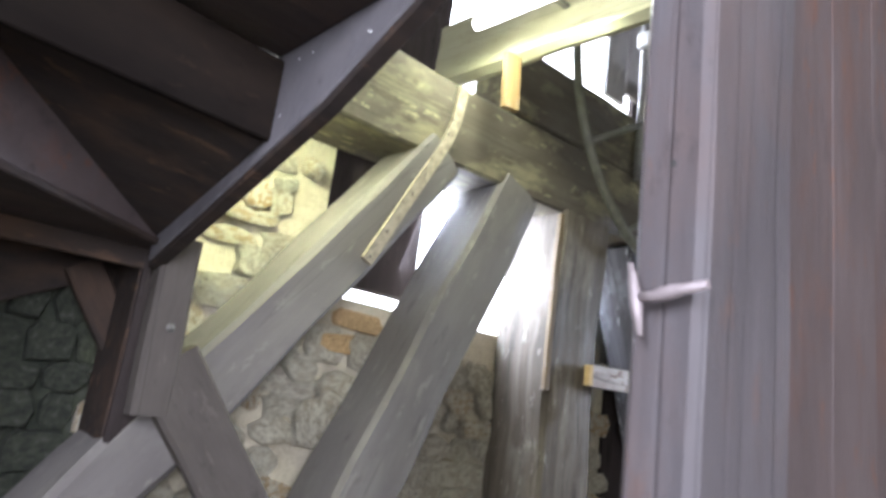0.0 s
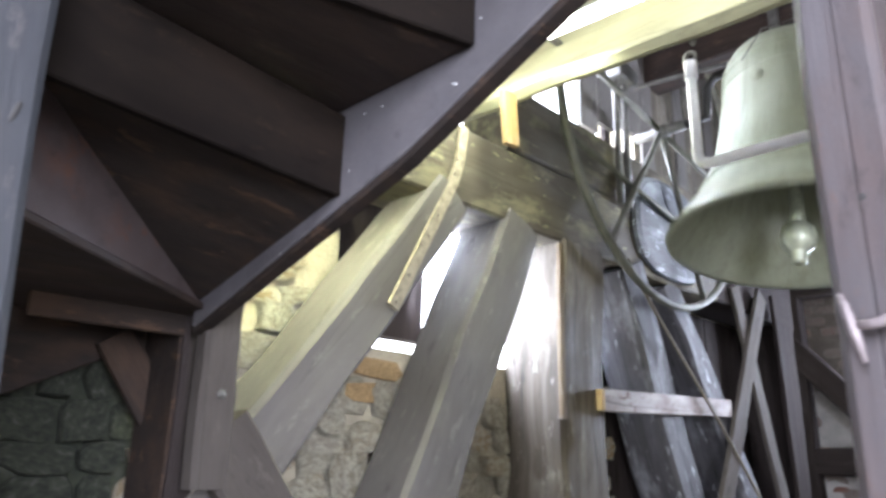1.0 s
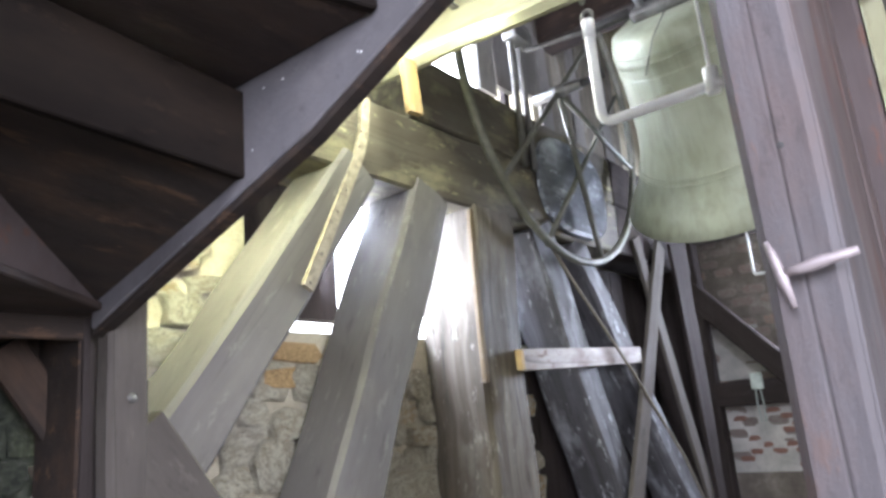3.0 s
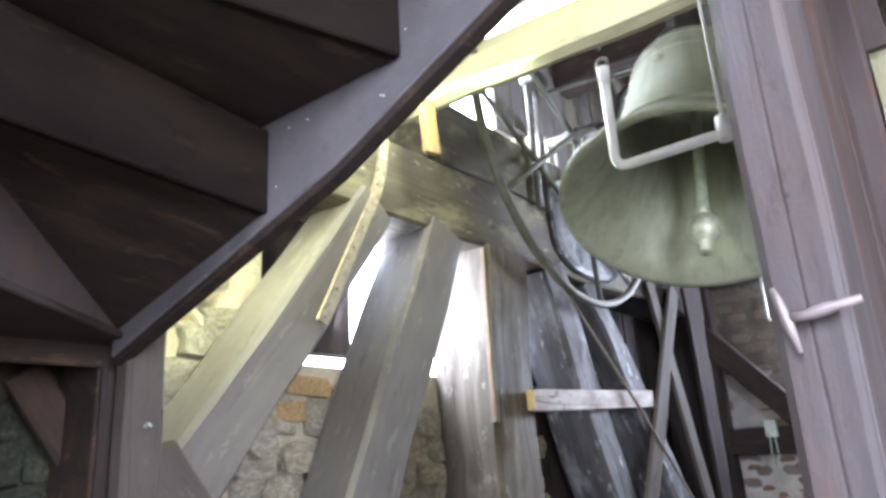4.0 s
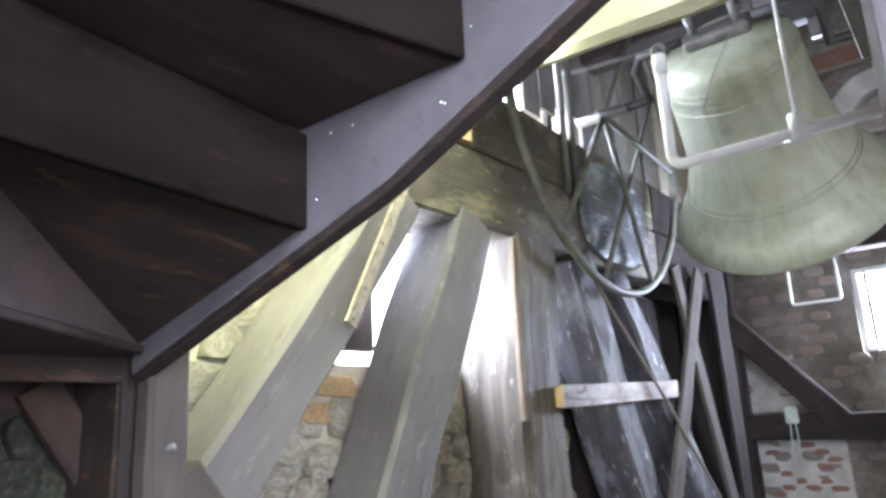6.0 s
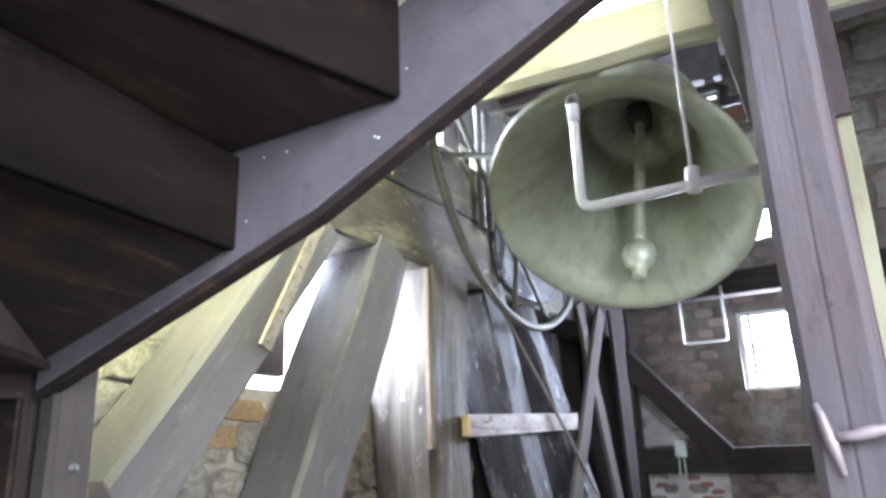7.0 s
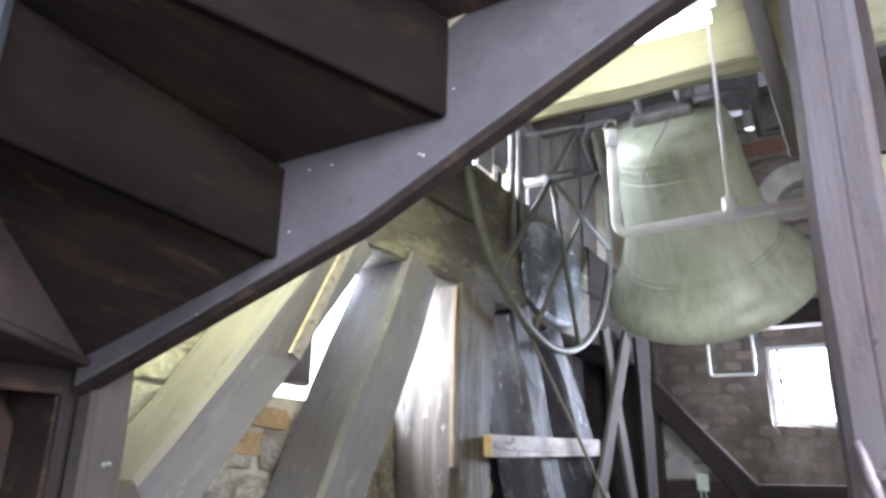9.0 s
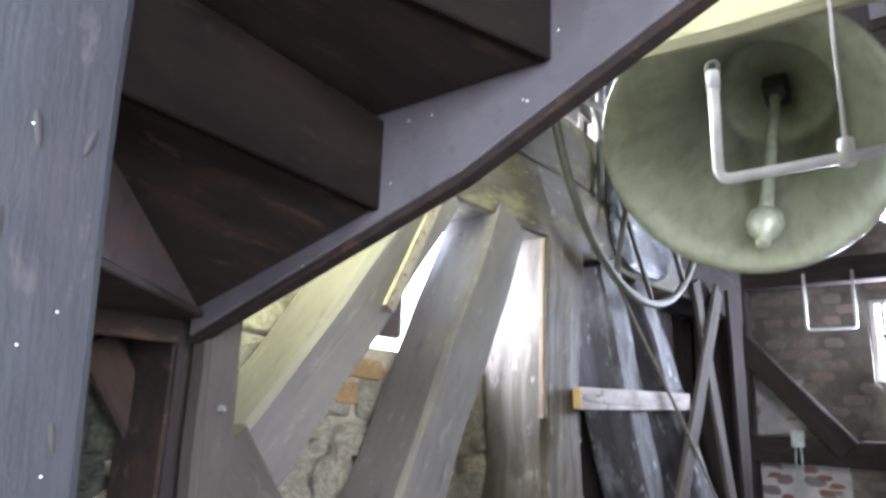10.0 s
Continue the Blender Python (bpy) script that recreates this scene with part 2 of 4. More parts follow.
def plain(name, colour, rough, metal=0.0, vary=0.25, scale=14.0, emit=0.0):
    def build(nt, b):
        v = coords(nt)
        n = noise_of(nt, v, scale, 6.0, 0.65)
        lo = tuple(c * (1 - vary) for c in colour)
        hi = tuple(min(1, c * (1 + vary)) for c in colour)
        c = ramp(nt, n, ((0.35, lo), (0.65, hi)))
        nt.links.new(c, b.inputs["Base Color"])
        b.inputs["Roughness"].default_value, b.inputs["Metallic"].default_value = rough, metal
        bump(nt, b, noise_of(nt, v, 90.0, 3.0), 0.15, 0.003)
        if emit:
            b.inputs["Emission Color"].default_value = (*colour, 1)
            b.inputs["Emission Strength"].default_value = emit
    return material(name, build)


STEEL_WHITE = plain("white_painted_pipe", (0.82, 0.83, 0.82), 0.35, vary=0.06)
CLAPPER = plain("galvanised_clapper", (0.50, 0.54, 0.42), 0.38, 0.3)
IRON = plain("grey_iron", (0.17, 0.166, 0.155), 0.5, 0.6)
IRON_DARK = plain("dark_iron", (0.05, 0.048, 0.046), 0.6, 0.4)
WHEEL = plain("olive_painted_steel", (0.12, 0.118, 0.092), 0.6, 0.15)
# unseen floor; its light tone is chosen to bounce light onto undersides
FLOOR = plain("bounce_grey_boards", (0.24, 0.225, 0.21), 0.9, vary=0.2, scale=4)
ROPE = plain("hemp_rope", (0.16, 0.14, 0.11), 0.9, vary=0.4, scale=80)
HINGE = plain("mauve_painted_iron", (0.25, 0.215, 0.215), 0.5, 0.2)
ORANGE = plain("orange_brick", (0.36, 0.245, 0.12), 0.95, vary=0.5, scale=18)
RED_BRICK = plain("red_brick", (0.24, 0.135, 0.105), 0.92, vary=0.35, scale=12)
BLOCK = plain("grey_stone_block", (0.27, 0.255, 0.225), 0.95, vary=0.3, scale=7)
STRAP = plain("pale_strap_iron", (0.29, 0.25, 0.185), 0.7, 0.0, vary=0.35, scale=30)
BOX = plain("pale_green_plastic", (0.42, 0.48, 0.45), 0.5)
PLASTER = plain("white_plaster", (0.47, 0.455, 0.425), 0.9, vary=0.2, scale=6)
TUBE = plain("lit_fluorescent_tube", (1.0, 0.98, 0.80), 0.4, vary=0.0, emit=11.0)
LED = plain("lit_led_panel", (0.93, 0.96, 1.0), 0.4, vary=0.0, emit=30.0)
DAYGLOW = plain("bright_overcast_daylight", (0.93, 0.96, 1.0), 1.0, vary=0.0, emit=6.0)


# ---------------------------------------------------------------- building blocks
def part(name, bm, mat, parent=None, label="", m=None):
    me = bpy.data.meshes.new(name)
    bm.normal_update()
    bm.to_mesh(me)
    bm.free()
    me.materials.append(mat)
    ob = new(name, me)
    if parent:
        ob.parent = parent
    if m is not None:
        ob.matrix_basis = m
    if label:
        ob["label"] = label
    return ob


def empty(name, m=None):
    ob = new(name)
    ob.empty_display_size = 0.1
    if m is not None:
        ob.matrix_basis = m
    return ob


def smooth(ob):
    for p in ob.data.polygons:
        p.use_smooth = True
    return ob


def timber_bm(length, w, d, rough=0.006, bevel=0.012, steps=None, seed=0.0):
    """A hewn timber along x from 0 to length, w wide in y, d deep in z, with worn corners."""
    bm = bmesh.new()
    n = steps or max(3, int(length / 0.08))
    k = bevel
    prof = []
    for sy, sz in ((-1, -1), (1, -1), (1, 1), (-1, 1)):
        y, z = sy * w / 2, sz * d / 2
        a, b = (y - sy * k, z), (y, z - sz * k)
        prof += [a, b] if sy * sz < 0 else [b, a]
    # more points on the long faces, so that they can be uneven
    full = []
    for i, p in enumerate(prof):
        q = prof[(i + 1) % len(prof)]
        full.append(p)
        if i % 2 == 1:
            for s in (0.33, 0.67):
                full.append((p[0] + (q[0] - p[0]) * s, p[1] + (q[1] - p[1]) * s))
    rings = []
    for i in range(n + 1):
        x = length * i / n
        ring = []
        for y, z in full:
            o = noise.noise_vector(Vector((x * 3.1 + seed, y * 9 + seed * 2.3, z * 9))) * rough
            g = noise.noise_vector(Vector((x * 1.1 - seed, seed * 5.1, 3.7))) * rough * 1.6
            ring.append(bm.verts.new((x + (o.x if 0 < i < n else 0), y + o.y + g.y, z + o.z + g.z)))
        rings.append(ring)
    m = len(full)
    for a, b in zip(rings, rings[1:]):
        for j in range(m):
            bm.faces.new((a[j], a[(j + 1) % m], b[(j + 1) % m], b[j]))
    bm.faces.new(rings[0][::-1])
    bm.faces.new(rings[-1])
    bmesh.ops.recalc_face_normals(bm, faces=bm.faces)
    return bm


SEED = [0.0]


def along(p0, p1, face=(0, -1, 0)):
    """The pose of a piece whose x runs from p0 to p1 and whose z looks along face as nearly as it can."""
    p0, p1 = Vector(p0), Vector(p1)
    x = (p1 - p0).normalized()
    z = Vector(face)
    z = (z - x * z.dot(x)).normalized()
    y = z.cross(x)
    return Matrix.Translation(p0) @ Matrix((x, y, z)).transposed().to_4x4()


def timber(name, p0, p1, w, d, mat, face=(0, -1, 0), parent=None, label="", category="", rough=0.006, bevel=0.012, kind="", group=""):
    """w across the face that looks along face, d deep behind it; p0 and p1 are the middle of the piece."""
    SEED[0] += 7.31
    L = (Vector(p1) - Vector(p0)).length
    ob = part(name, timber_bm(L, w, d, rough, bevel, seed=SEED[0]), mat, parent, "", along(p0, p1, face))
    smooth_by_angle(ob)
    return tagged(ob, label, category, group, kind)


def smooth_by_angle(ob, angle=35):
    ob.data.set_sharp_from_angle(angle=radians(angle))
    return ob


def box_bm(x0, x1, y0, y1, z0, z1, bevel=0.0):
    bm = bmesh.new()
    bmesh.ops.create_cube(bm, size=1, matrix=Matrix.LocRotScale(((x0 + x1) / 2, (y0 + y1) / 2, (z0 + z1) / 2), None, (x1 - x0, y1 - y0, z1 - z0)))
    if bevel:
        bmesh.ops.bevel(bm, geom=bm.edges[:], offset=bevel, segments=2, affect="EDGES", profile=0.5)
    return bm


def tube_bm(points, r, sides=12, closed=False, bm=None):
    """A round bar along points."""
    bm = bm or bmesh.new()
    P = [Vector(p) for p in points]
    n = len(P)
    rings = []
    ref = None
    for i, p in enumerate(P):
        a = P[(i - 1) % n] if closed or i else P[0]
        b = P[(i + 1) % n] if closed or i < n - 1 else P[-1]
        t = (b - a).normalized()
        if ref is None:
            ref = Vector((0, 0, 1)) if abs(t.z) < 0.9 else Vector((1, 0, 0))
        u = (ref - t * ref.dot(t)).normalized()
        ref = u
        v = t.cross(u)
        rr = r[i] if isinstance(r, (list, tuple)) else r
        rings.append([bm.verts.new(p + (u * math.cos(2 * math.pi * j / sides) + v * math.sin(2 * math.pi * j / sides)) * rr) for j in range(sides)])
    pairs = list(zip(rings, rings[1:])) + ([(rings[-1], rings[0])] if closed else [])
    for a, b in pairs:
        for j in range(sides):
            f = bm.faces.new((a[j], a[(j + 1) % sides], b[(j + 1) % sides], b[j]))
            f.smooth = True
    if not closed:
        bm.faces.new(rings[0][::-1])
        bm.faces.new(rings[-1])
    bmesh.ops.recalc_face_normals(bm, faces=bm.faces)
    return bm


def lathe_bm(profile, sides=72, axis="z"):
    """Turns (radius, height) pairs round z."""
    bm = bmesh.new()
    rings = []
    for r, z in profile:
        rings.append([bm.verts.new((r * math.cos(2 * math.pi * j / sides), r * math.sin(2 * math.pi * j / sides), z)) for j in range(sides)] if r > 1e-6 else [bm.verts.new((0, 0, z))])
    for a, b in zip(rings, rings[1:]):
        for j in range(sides):
            q = [a[j % len(a)], a[(j + 1) % len(a)], b[(j + 1) % len(b)], b[j % len(b)]]
            q = list(dict.fromkeys(q))
            if len(q) > 2:
                bm.faces.new(q).smooth = True
    bmesh.ops.recalc_face_normals(bm, faces=bm.faces)
    return bm


def sheet_wall(name, mat, outline_boxes, label=""):
    """A wall of the setting made of butted blocks."""
    bm = bmesh.new()
    for x0, x1, y0, y1, z0, z1 in outline_boxes:
        bmesh.ops.create_cube(bm, size=1, matrix=Matrix.LocRotScale(((x0 + x1) / 2, (y0 + y1) / 2, (z0 + z1) / 2), None, (x1 - x0, y1 - y0, z1 - z0)))
    return tagged(part(name, bm, mat), label, "wall", kind="structure")


# ---------------------------------------------------------------- the tower's shell
TOP = 6.0
X0, X1, Y0, Y1 = -2.6, 6.7, -2.4, 2.45
# wall behind the frame: a tall belfry opening from X 1.42 to 2.95
T = 0.3
wall_north = sheet_wall("wall_north", MORTAR, [(0.70, 1.42, Y1, Y1 + T, 0, TOP), (3.95, X1, Y1, Y1 + T, 0, TOP), (1.42, 1.62, Y1, Y1 + T, 0, 1.912), (1.725, 3.95, Y1, Y1 + T, 0, 1.912), (1.62, 1.725, Y1, Y1 + T, 0, 1.37), (1.62, 1.725, Y1, Y1 + T, 1.475, 1.912), (1.62, 1.725, Y1 + 0.2, Y1 + T, 1.37, 1.475), (1.42, 3.95, Y1, Y1 + T, 4.3, TOP), (3.0, 3.95, Y1, Y1 + T, 1.912, 3.15)], "rough rubble and lime mortar tower wall behind the bell frame")
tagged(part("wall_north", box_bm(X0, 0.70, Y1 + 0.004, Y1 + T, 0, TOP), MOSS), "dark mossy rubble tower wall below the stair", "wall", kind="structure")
# far wall with two window openings
wall_east = sheet_wall("wall_east", MORTAR_GREY, [(X1, X1 + T, Y0, 0.72, 0, TOP), (X1, X1 + T, 1.30, Y1, 0, TOP), (X1, X1 + T, 0.72, 1.30, 0, 2.1), (X1, X1 + T, 0.72, 1.30, 2.82, TOP)], "dark brick and mortar tower wall with one window")
window = tagged(empty("window_1", pose(X1 + 0.08, 1.01, 2.46)), "small bright casement window in the far wall", "window", kind="structure")
part("window_frame", box_bm(-0.02, 0.02, 0.245, 0.29, -0.36, 0.36, 0.004), STEEL_WHITE, window)
part("window_frame", box_bm(-0.02, 0.02, -0.29, -0.245, -0.36, 0.36, 0.004), STEEL_WHITE, window)
part("window_frame", box_bm(-0.02, 0.02, -0.245, 0.245, 0.32, 0.36, 0.004), STEEL_WHITE, window)
part("window_frame", box_bm(-0.02, 0.02, -0.245, 0.245, -0.36, -0.32, 0.004), STEEL_WHITE, window)
part("mullion", box_bm(-0.015, 0.015, 0.175, 0.20, -0.32, 0.32, 0.003), IRON_DARK, window)
part("transom", box_bm(-0.012, 0.012, -0.245, 0.245, 0.03, 0.05, 0.003), IRON_DARK, window)
# unseen openings behind the walker, added to let fill light in
wall_south = sheet_wall("wall_south", MORTAR, [(X0, -1.7, Y0 - T, Y0, 0, TOP), (-0.3, X1, Y0 - T, Y0, 0, TOP), (-1.7, -0.3, Y0 - T, Y0, 0, 1.3), (-1.7, -0.3, Y0 - T, Y0, 3.3, TOP)], "unseen mortar tower wall with an opening added for fill light")
wall_west = sheet_wall("wall_west", MORTAR, [(X0 - T, X0, Y0, -1.1, 0, TOP), (X0 - T, X0, 0.3, Y1, 0, TOP), (X0 - T, X0, -1.1, 0.3, 0, 2.0), (X0 - T, X0, -1.1, 0.3, 4.0, TOP)], "unseen mortar tower wall with an opening added for fill light")
floor = tagged(part("floor", box_bm(X0, X1, Y0, Y1, -0.2, 0), FLOOR), "unseen grey plank tower floor, toned to bounce light upward", "floor", kind="structure")
ceiling_bm = box_bm(X0, X1, Y0, Y1, TOP, TOP + 0.2)
for i in range(15):
    x = -2.3 + i * 0.62
    bmesh.ops.create_cube(ceiling_bm, size=1, matrix=Matrix.LocRotScale((x, (Y0 + Y1) / 2, TOP - 0.11), None, (0.16, Y1 - Y0, 0.22)))
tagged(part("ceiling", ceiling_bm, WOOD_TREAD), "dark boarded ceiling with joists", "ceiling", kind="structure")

# daylight seen through the openings
backdrop = tagged(part("backdrop", box_bm(0.8, 5.6, 3.6, 3.65, 1.2, 5.6), DAYGLOW), "white overcast sky outside the opening", "sky", kind="structure")
backdrop.visible_shadow = False
tagged(part("backdrop", box_bm(7.6, 7.65, 0.0, 1.9, 1.4, 3.4), DAYGLOW), "white overcast sky outside the windows", "sky", kind="structure")

# dark shutter that closes part of the opening
timber("shutter_board", (1.44, 2.63, 2.045), (2.06, 2.63, 2.045), 0.105, 0.03, WOOD_DARK, label="dark horizontal board across the belfry opening", category="shutter", rough=0.003, bevel=0.004)
timber("shutter_board", (1.675, 2.60, 1.995), (1.675, 2.60, 4.1), 0.73, 0.04, WOOD_DARK, label="dark wooden shutter board in the belfry opening", category="shutter", rough=0.003, bevel=0.004)


# boarding beside and above the upper beam
panel = tagged(empty("sloping_panel", pose(2.95, 2.25, 3.37)), "grey weathered board panel standing on the upper beam", "panel")
for k, (x, lift, top) in enumerate(((0.09, 0.0, 0.62), (0.27, 0.08, 0.66), (0.45, 0.15, 0.7), (0.63, 0.15, 0.7))):
    timber("board", (x, 0, lift), (x, 0, top + 0.5), 0.1785, 0.03, WOOD_FRAME, parent=panel, rough=0.004, bevel=0.004)
part("batten", box_bm(0.3, 0.36, 0.016, 0.05, -0.16, 1.1, 0.004), WOOD_DARK, panel)
boarding = tagged(empty("plank_boarding", pose(3.95, 2.40, 3.2)), "upright weathered grey planks behind the bell wheel", "boarding")
for k in range(-3, 8):
    timber("plank", (0.09 + 0.178 * k, 0.006 * (k % 3), 0.01 if k >= 0 else 0.54), (0.10 + 0.178 * k, 0.006 * (k % 3), 2.0), 0.177, 0.03, WOOD_POST if k % 3 else WOOD_FRAME, parent=boarding, rough=0.006, bevel=0.006)

# ---------------------------------------------------------------- bell frame
FY = 2.09          # front face of the frame
bell_frame = tagged(empty("timber_truss", pose(2.685, FY, 0)), "heavy grey oak truss with fanned struts carrying the bell", "truss")
INV = Matrix.Translation((-2.685, -FY, 0))


def member(name, p0, p1, w, d, mat, y=None, **kw):
    yy = FY + d / 2 if y is None else y
    ob = timber(name, (p0[0], yy, p0[1]), (p1[0], yy, p1[1]), w, d, mat, **kw)
    ob.parent = bell_frame
    ob.matrix_basis = INV @ ob.matrix_basis
    return ob


member("head_beam", (0.9, 2.70), (4.3, 2.70), 0.36, 0.34, WOOD_BEAM, label="brown oak head beam", rough=0.01)
# far beam ends are split off and darkened to stand for shade
member("head_beam", (4.304, 2.70), (5.75, 2.70), 0.36, 0.34, WOOD_DARK, label="far end of the head beam, darkened for its shade")
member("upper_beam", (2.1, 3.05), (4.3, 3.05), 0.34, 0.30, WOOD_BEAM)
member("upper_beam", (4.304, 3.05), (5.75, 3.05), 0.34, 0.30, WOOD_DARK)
guard_bm = bmesh.new()
outline = []
for k in range(28):
    a = 2 * math.pi * k / 28
    c, q = math.cos(a), math.sin(a)
    outline.append((0.45 * math.copysign(abs(c) ** 0.7, c), 0.31 * math.copysign(abs(q) ** 0.7, q)))
guard_rings = [[guard_bm.verts.new((x * f, y, z * f)) for x, z in outline] for y, f in ((0.0, 1.0), (-0.02, 0.985), (-0.032, 0.9))]
for a, b in zip(guard_rings, guard_rings[1:]):
    for k in range(28):
        guard_bm.faces.new((a[k], a[(k + 1) % 28], b[(k + 1) % 28], b[k]))
guard_bm.faces.new(guard_rings[-1])
bmesh.ops.recalc_face_normals(guard_bm, faces=guard_bm.faces)
part("wheel_guard", guard_bm, WOOD_PATCH, bell_frame, "rounded dark guard board with bluish highlights in its colour", Matrix.Translation((3.65 - 2.685, -0.004, 2.84)))
member("king_post", (2.685, 0.0), (2.685, 2.53), 0.37, 0.36, WOOD_KING, label="weathered oak post with deep grain", rough=0.013, bevel=0.02)
member("edge_slip", (2.485, 1.66), (2.495, 2.50), 0.036, 0.03, WOOD_SLIP, y=2.098, label="split orange-brown slip along the post", rough=0.008, bevel=0.006)
for s in (-1, 1):
    c = 2.685
    member("inner_strut", (c + s * 0.485, 2.53), (c + s * 1.45, 0.42), 0.262, 0.28, WOOD_LIMED if s > 0 else WOOD_FRAME, rough=0.012, bevel=0.018)
    member("outer_strut", (c + s * 0.96, 2.53), (c + s * 2.60, 0.43), 0.213, 0.28, WOOD_LIMED if s > 0 else WOOD_FRAME, rough=0.014, bevel=0.02)
member("sill_beam", (-0.6, 0.22), (5.75, 0.22), 0.40, 0.36, WOOD_BEAM)
member("end_post", (5.55, 0.42), (5.55, 2.53), 0.34, 0.30, WOOD_DARK)

# dark boards added between the frame and the wall to stand for shade
shade_backing = tagged(empty("shade_boards", pose(3.42, 2.435, 0.42)), "dark upright boards added for the shade behind the far struts", "boarding")
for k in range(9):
    timber("board", (0.11 + 0.236 * k, 0.003 * (k % 2), 0.0), (0.11 + 0.236 * k, 0.003 * (k % 2), 2.1), 0.23, 0.02, WOOD_DARK, parent=shade_backing, rough=0.004, bevel=0.004)

# board nailed across the post and the strut
plank = timber("cross_plank", (2.78, 2.07, 1.765), (4.29, 2.07, 1.815), 0.108, 0.034, WOOD_PLANK, label="short pale whitewashed board nailed across the struts", category="plank", bevel=0.004, rough=0.003)
part("end_block", box_bm(-0.03, -0.002, -0.05, 0.05, -0.017, 0.02, 0.004), WOOD_FRESH, plank, "freshly sawn orange end")
# thin crossed boards further on
timber("brace_board", (4.53, 2.074, 2.66), (5.42, 2.074, 0.38), 0.14, 0.03, WOOD_HANGER, label="thin grey brace board crossing another", category="board", bevel=0.004, rough=0.004)
timber("brace_board", (4.95, 2.04, 2.66), (3.47, 2.04, 0.38), 0.15, 0.03, WOOD_HANGER, label="thin grey brace board crossing another", category="board", bevel=0.004, rough=0.004)
timber("brace_board", (5.19, 2.04, 2.70), (5.40, 2.04, 0.3), 0.10, 0.03, WOOD_DARK, label="upright dark stained board beside the far post", category="board", bevel=0.004, rough=0.004)

# strap iron on the outer strut
strap_bm = bmesh.new()
strap_path = [(1.762, 2.85), (1.74, 2.68), (1.705, 2.58), (1.56, 2.30), (1.402, 2.00)]
left, right = [], []
for (x, z), (nx, nz) in zip(strap_path, ((1, 0), (0.97, -0.2), (0.92, -0.38), (0.885, -0.465), (0.885, -0.465))):
    for side, off in ((left, -0.024), (right, 0.024)):
        side.append((x + nx * off, z + nz * off))
ring = [(x, z) for x, z in left] + [(x, z) for x, z in right[::-1]]
front = [strap_bm.verts.new((x, 2.068, z)) for x, z in ring]
back = [strap_bm.verts.new((x, 2.086, z)) for x, z in ring]
for i in range(len(ring)):
    j = (i + 1) % len(ring)
    strap_bm.faces.new((front[i], front[j], back[j], back[i]))
for i in range(len(left) - 1):
    a, b = i, len(ring) - 1 - i
    strap_bm.faces.new((front[a], front[a + 1], front[b - 1], front[b]))
    strap_bm.faces.new((back[a], back[b], back[b - 1], back[a + 1]))
bmesh.ops.recalc_face_normals(strap_bm, faces=strap_bm.faces)
strap = tagged(part("iron_strap", strap_bm, STRAP), "pale bent iron strap nailed over strut and head beam", "strap")
for k in range(7):
    f = k / 6 + (0.03 if k % 2 else -0.02) * (0 < k < 6)
    x, z = (1.75 - 0.05 * f * 3, 2.80 - 0.2 * f * 3) if f < 0.33 else (1.70 - 0.29 * (f - 0.33) / 0.67, 2.57 - 0.55 * (f - 0.33) / 0.67)
    part("nail_head", lathe_bm(((0.0, 0.003), (0.004, 0.002), (0.0055, 0.0)), 10), IRON_DARK, strap, m=pose(x, 2.068, z, 90))

# pale cross beam with the tube lamp on it
timber("cross_beam", (1.92, -0.3, 3.05), (1.92, 2.44, 3.177), 0.34, 0.085, WOOD_PALE, face=(-1, 0, 0), label="pale cross beam resting on the frame, lamp tint in its colour", category="beam", bevel=0.03, rough=0.01)
timber("wooden_wedge", (1.880, 1.91, 2.756), (1.860, 1.91, 2.995), 0.085, 0.03, WOOD_WEDGE, label="fresh yellow pine wedge under the cross beam", category="wedge", bevel=0.003, rough=0.002)
lamp = tagged(empty("tube_lamp", pose(0.84, 2.02, 2.535)), "lit fluorescent tube lamp bracketed to the head beam", "lamp")
part("tube", tube_bm([(-0.14, 0, 0), (0.14, 0, 0)], 0.013), TUBE, lamp)
part("lamp_body", box_bm(-0.16, 0.16, -0.03, 0.03, 0.018, 0.05, 0.006), STEEL_WHITE, lamp)
part("bracket", box_bm(0.10, 0.13, -0.02, 0.075, 0.05, 0.062, 0.003), IRON, lamp)
high_lamp = tagged(empty("tube_lamp", pose(1.73, 1.15, 3.085)), "lit fluorescent tube lamp on the face of the cross beam", "lamp")
part("tube", tube_bm([(0, -0.45, -0.03), (0, -0.44, -0.03), (0, 0.86, 0.027), (0, 0.87, 0.027)], [0.018, 0.026, 0.026, 0.018], 16), TUBE, high_lamp)
part("lamp_body", box_bm(0.02, 0.05, -0.47, 0.88, 0.032, 0.065, 0.006), STEEL_WHITE, high_lamp)
for y in (-0.3, 0.5):
    part("bracket", box_bm(0.03, 0.15, y - 0.015, y + 0.015, 0.04, 0.054, 0.003), IRON, high_lamp)
flood = tagged(empty("floodlight", pose(4.68, 0.77, 3.07, 0, 0, -20)), "lit white floodlight with a finned black housing", "lamp")
part("panel", box_bm(-0.085, -0.075, -0.13, 0.13, -0.10, 0.05, 0.004), LED, flood)
part("housing", box_bm(-0.075, 0.02, -0.14, 0.14, -0.11, 0.06, 0.01), IRON_DARK, flood)
for k in range(11):
    y = -0.125 + 0.025 * k
    part("fin", box_bm(-0.07, 0.02, y - 0.004, y + 0.004, 0.055, 0.105), IRON_DARK, flood)
part("arm", tube_bm([(0.0, 0, 0.05), (0.05, -0.1, 0.12), (0.1, -0.32, 0.12)], 0.012, 8), IRON, flood)
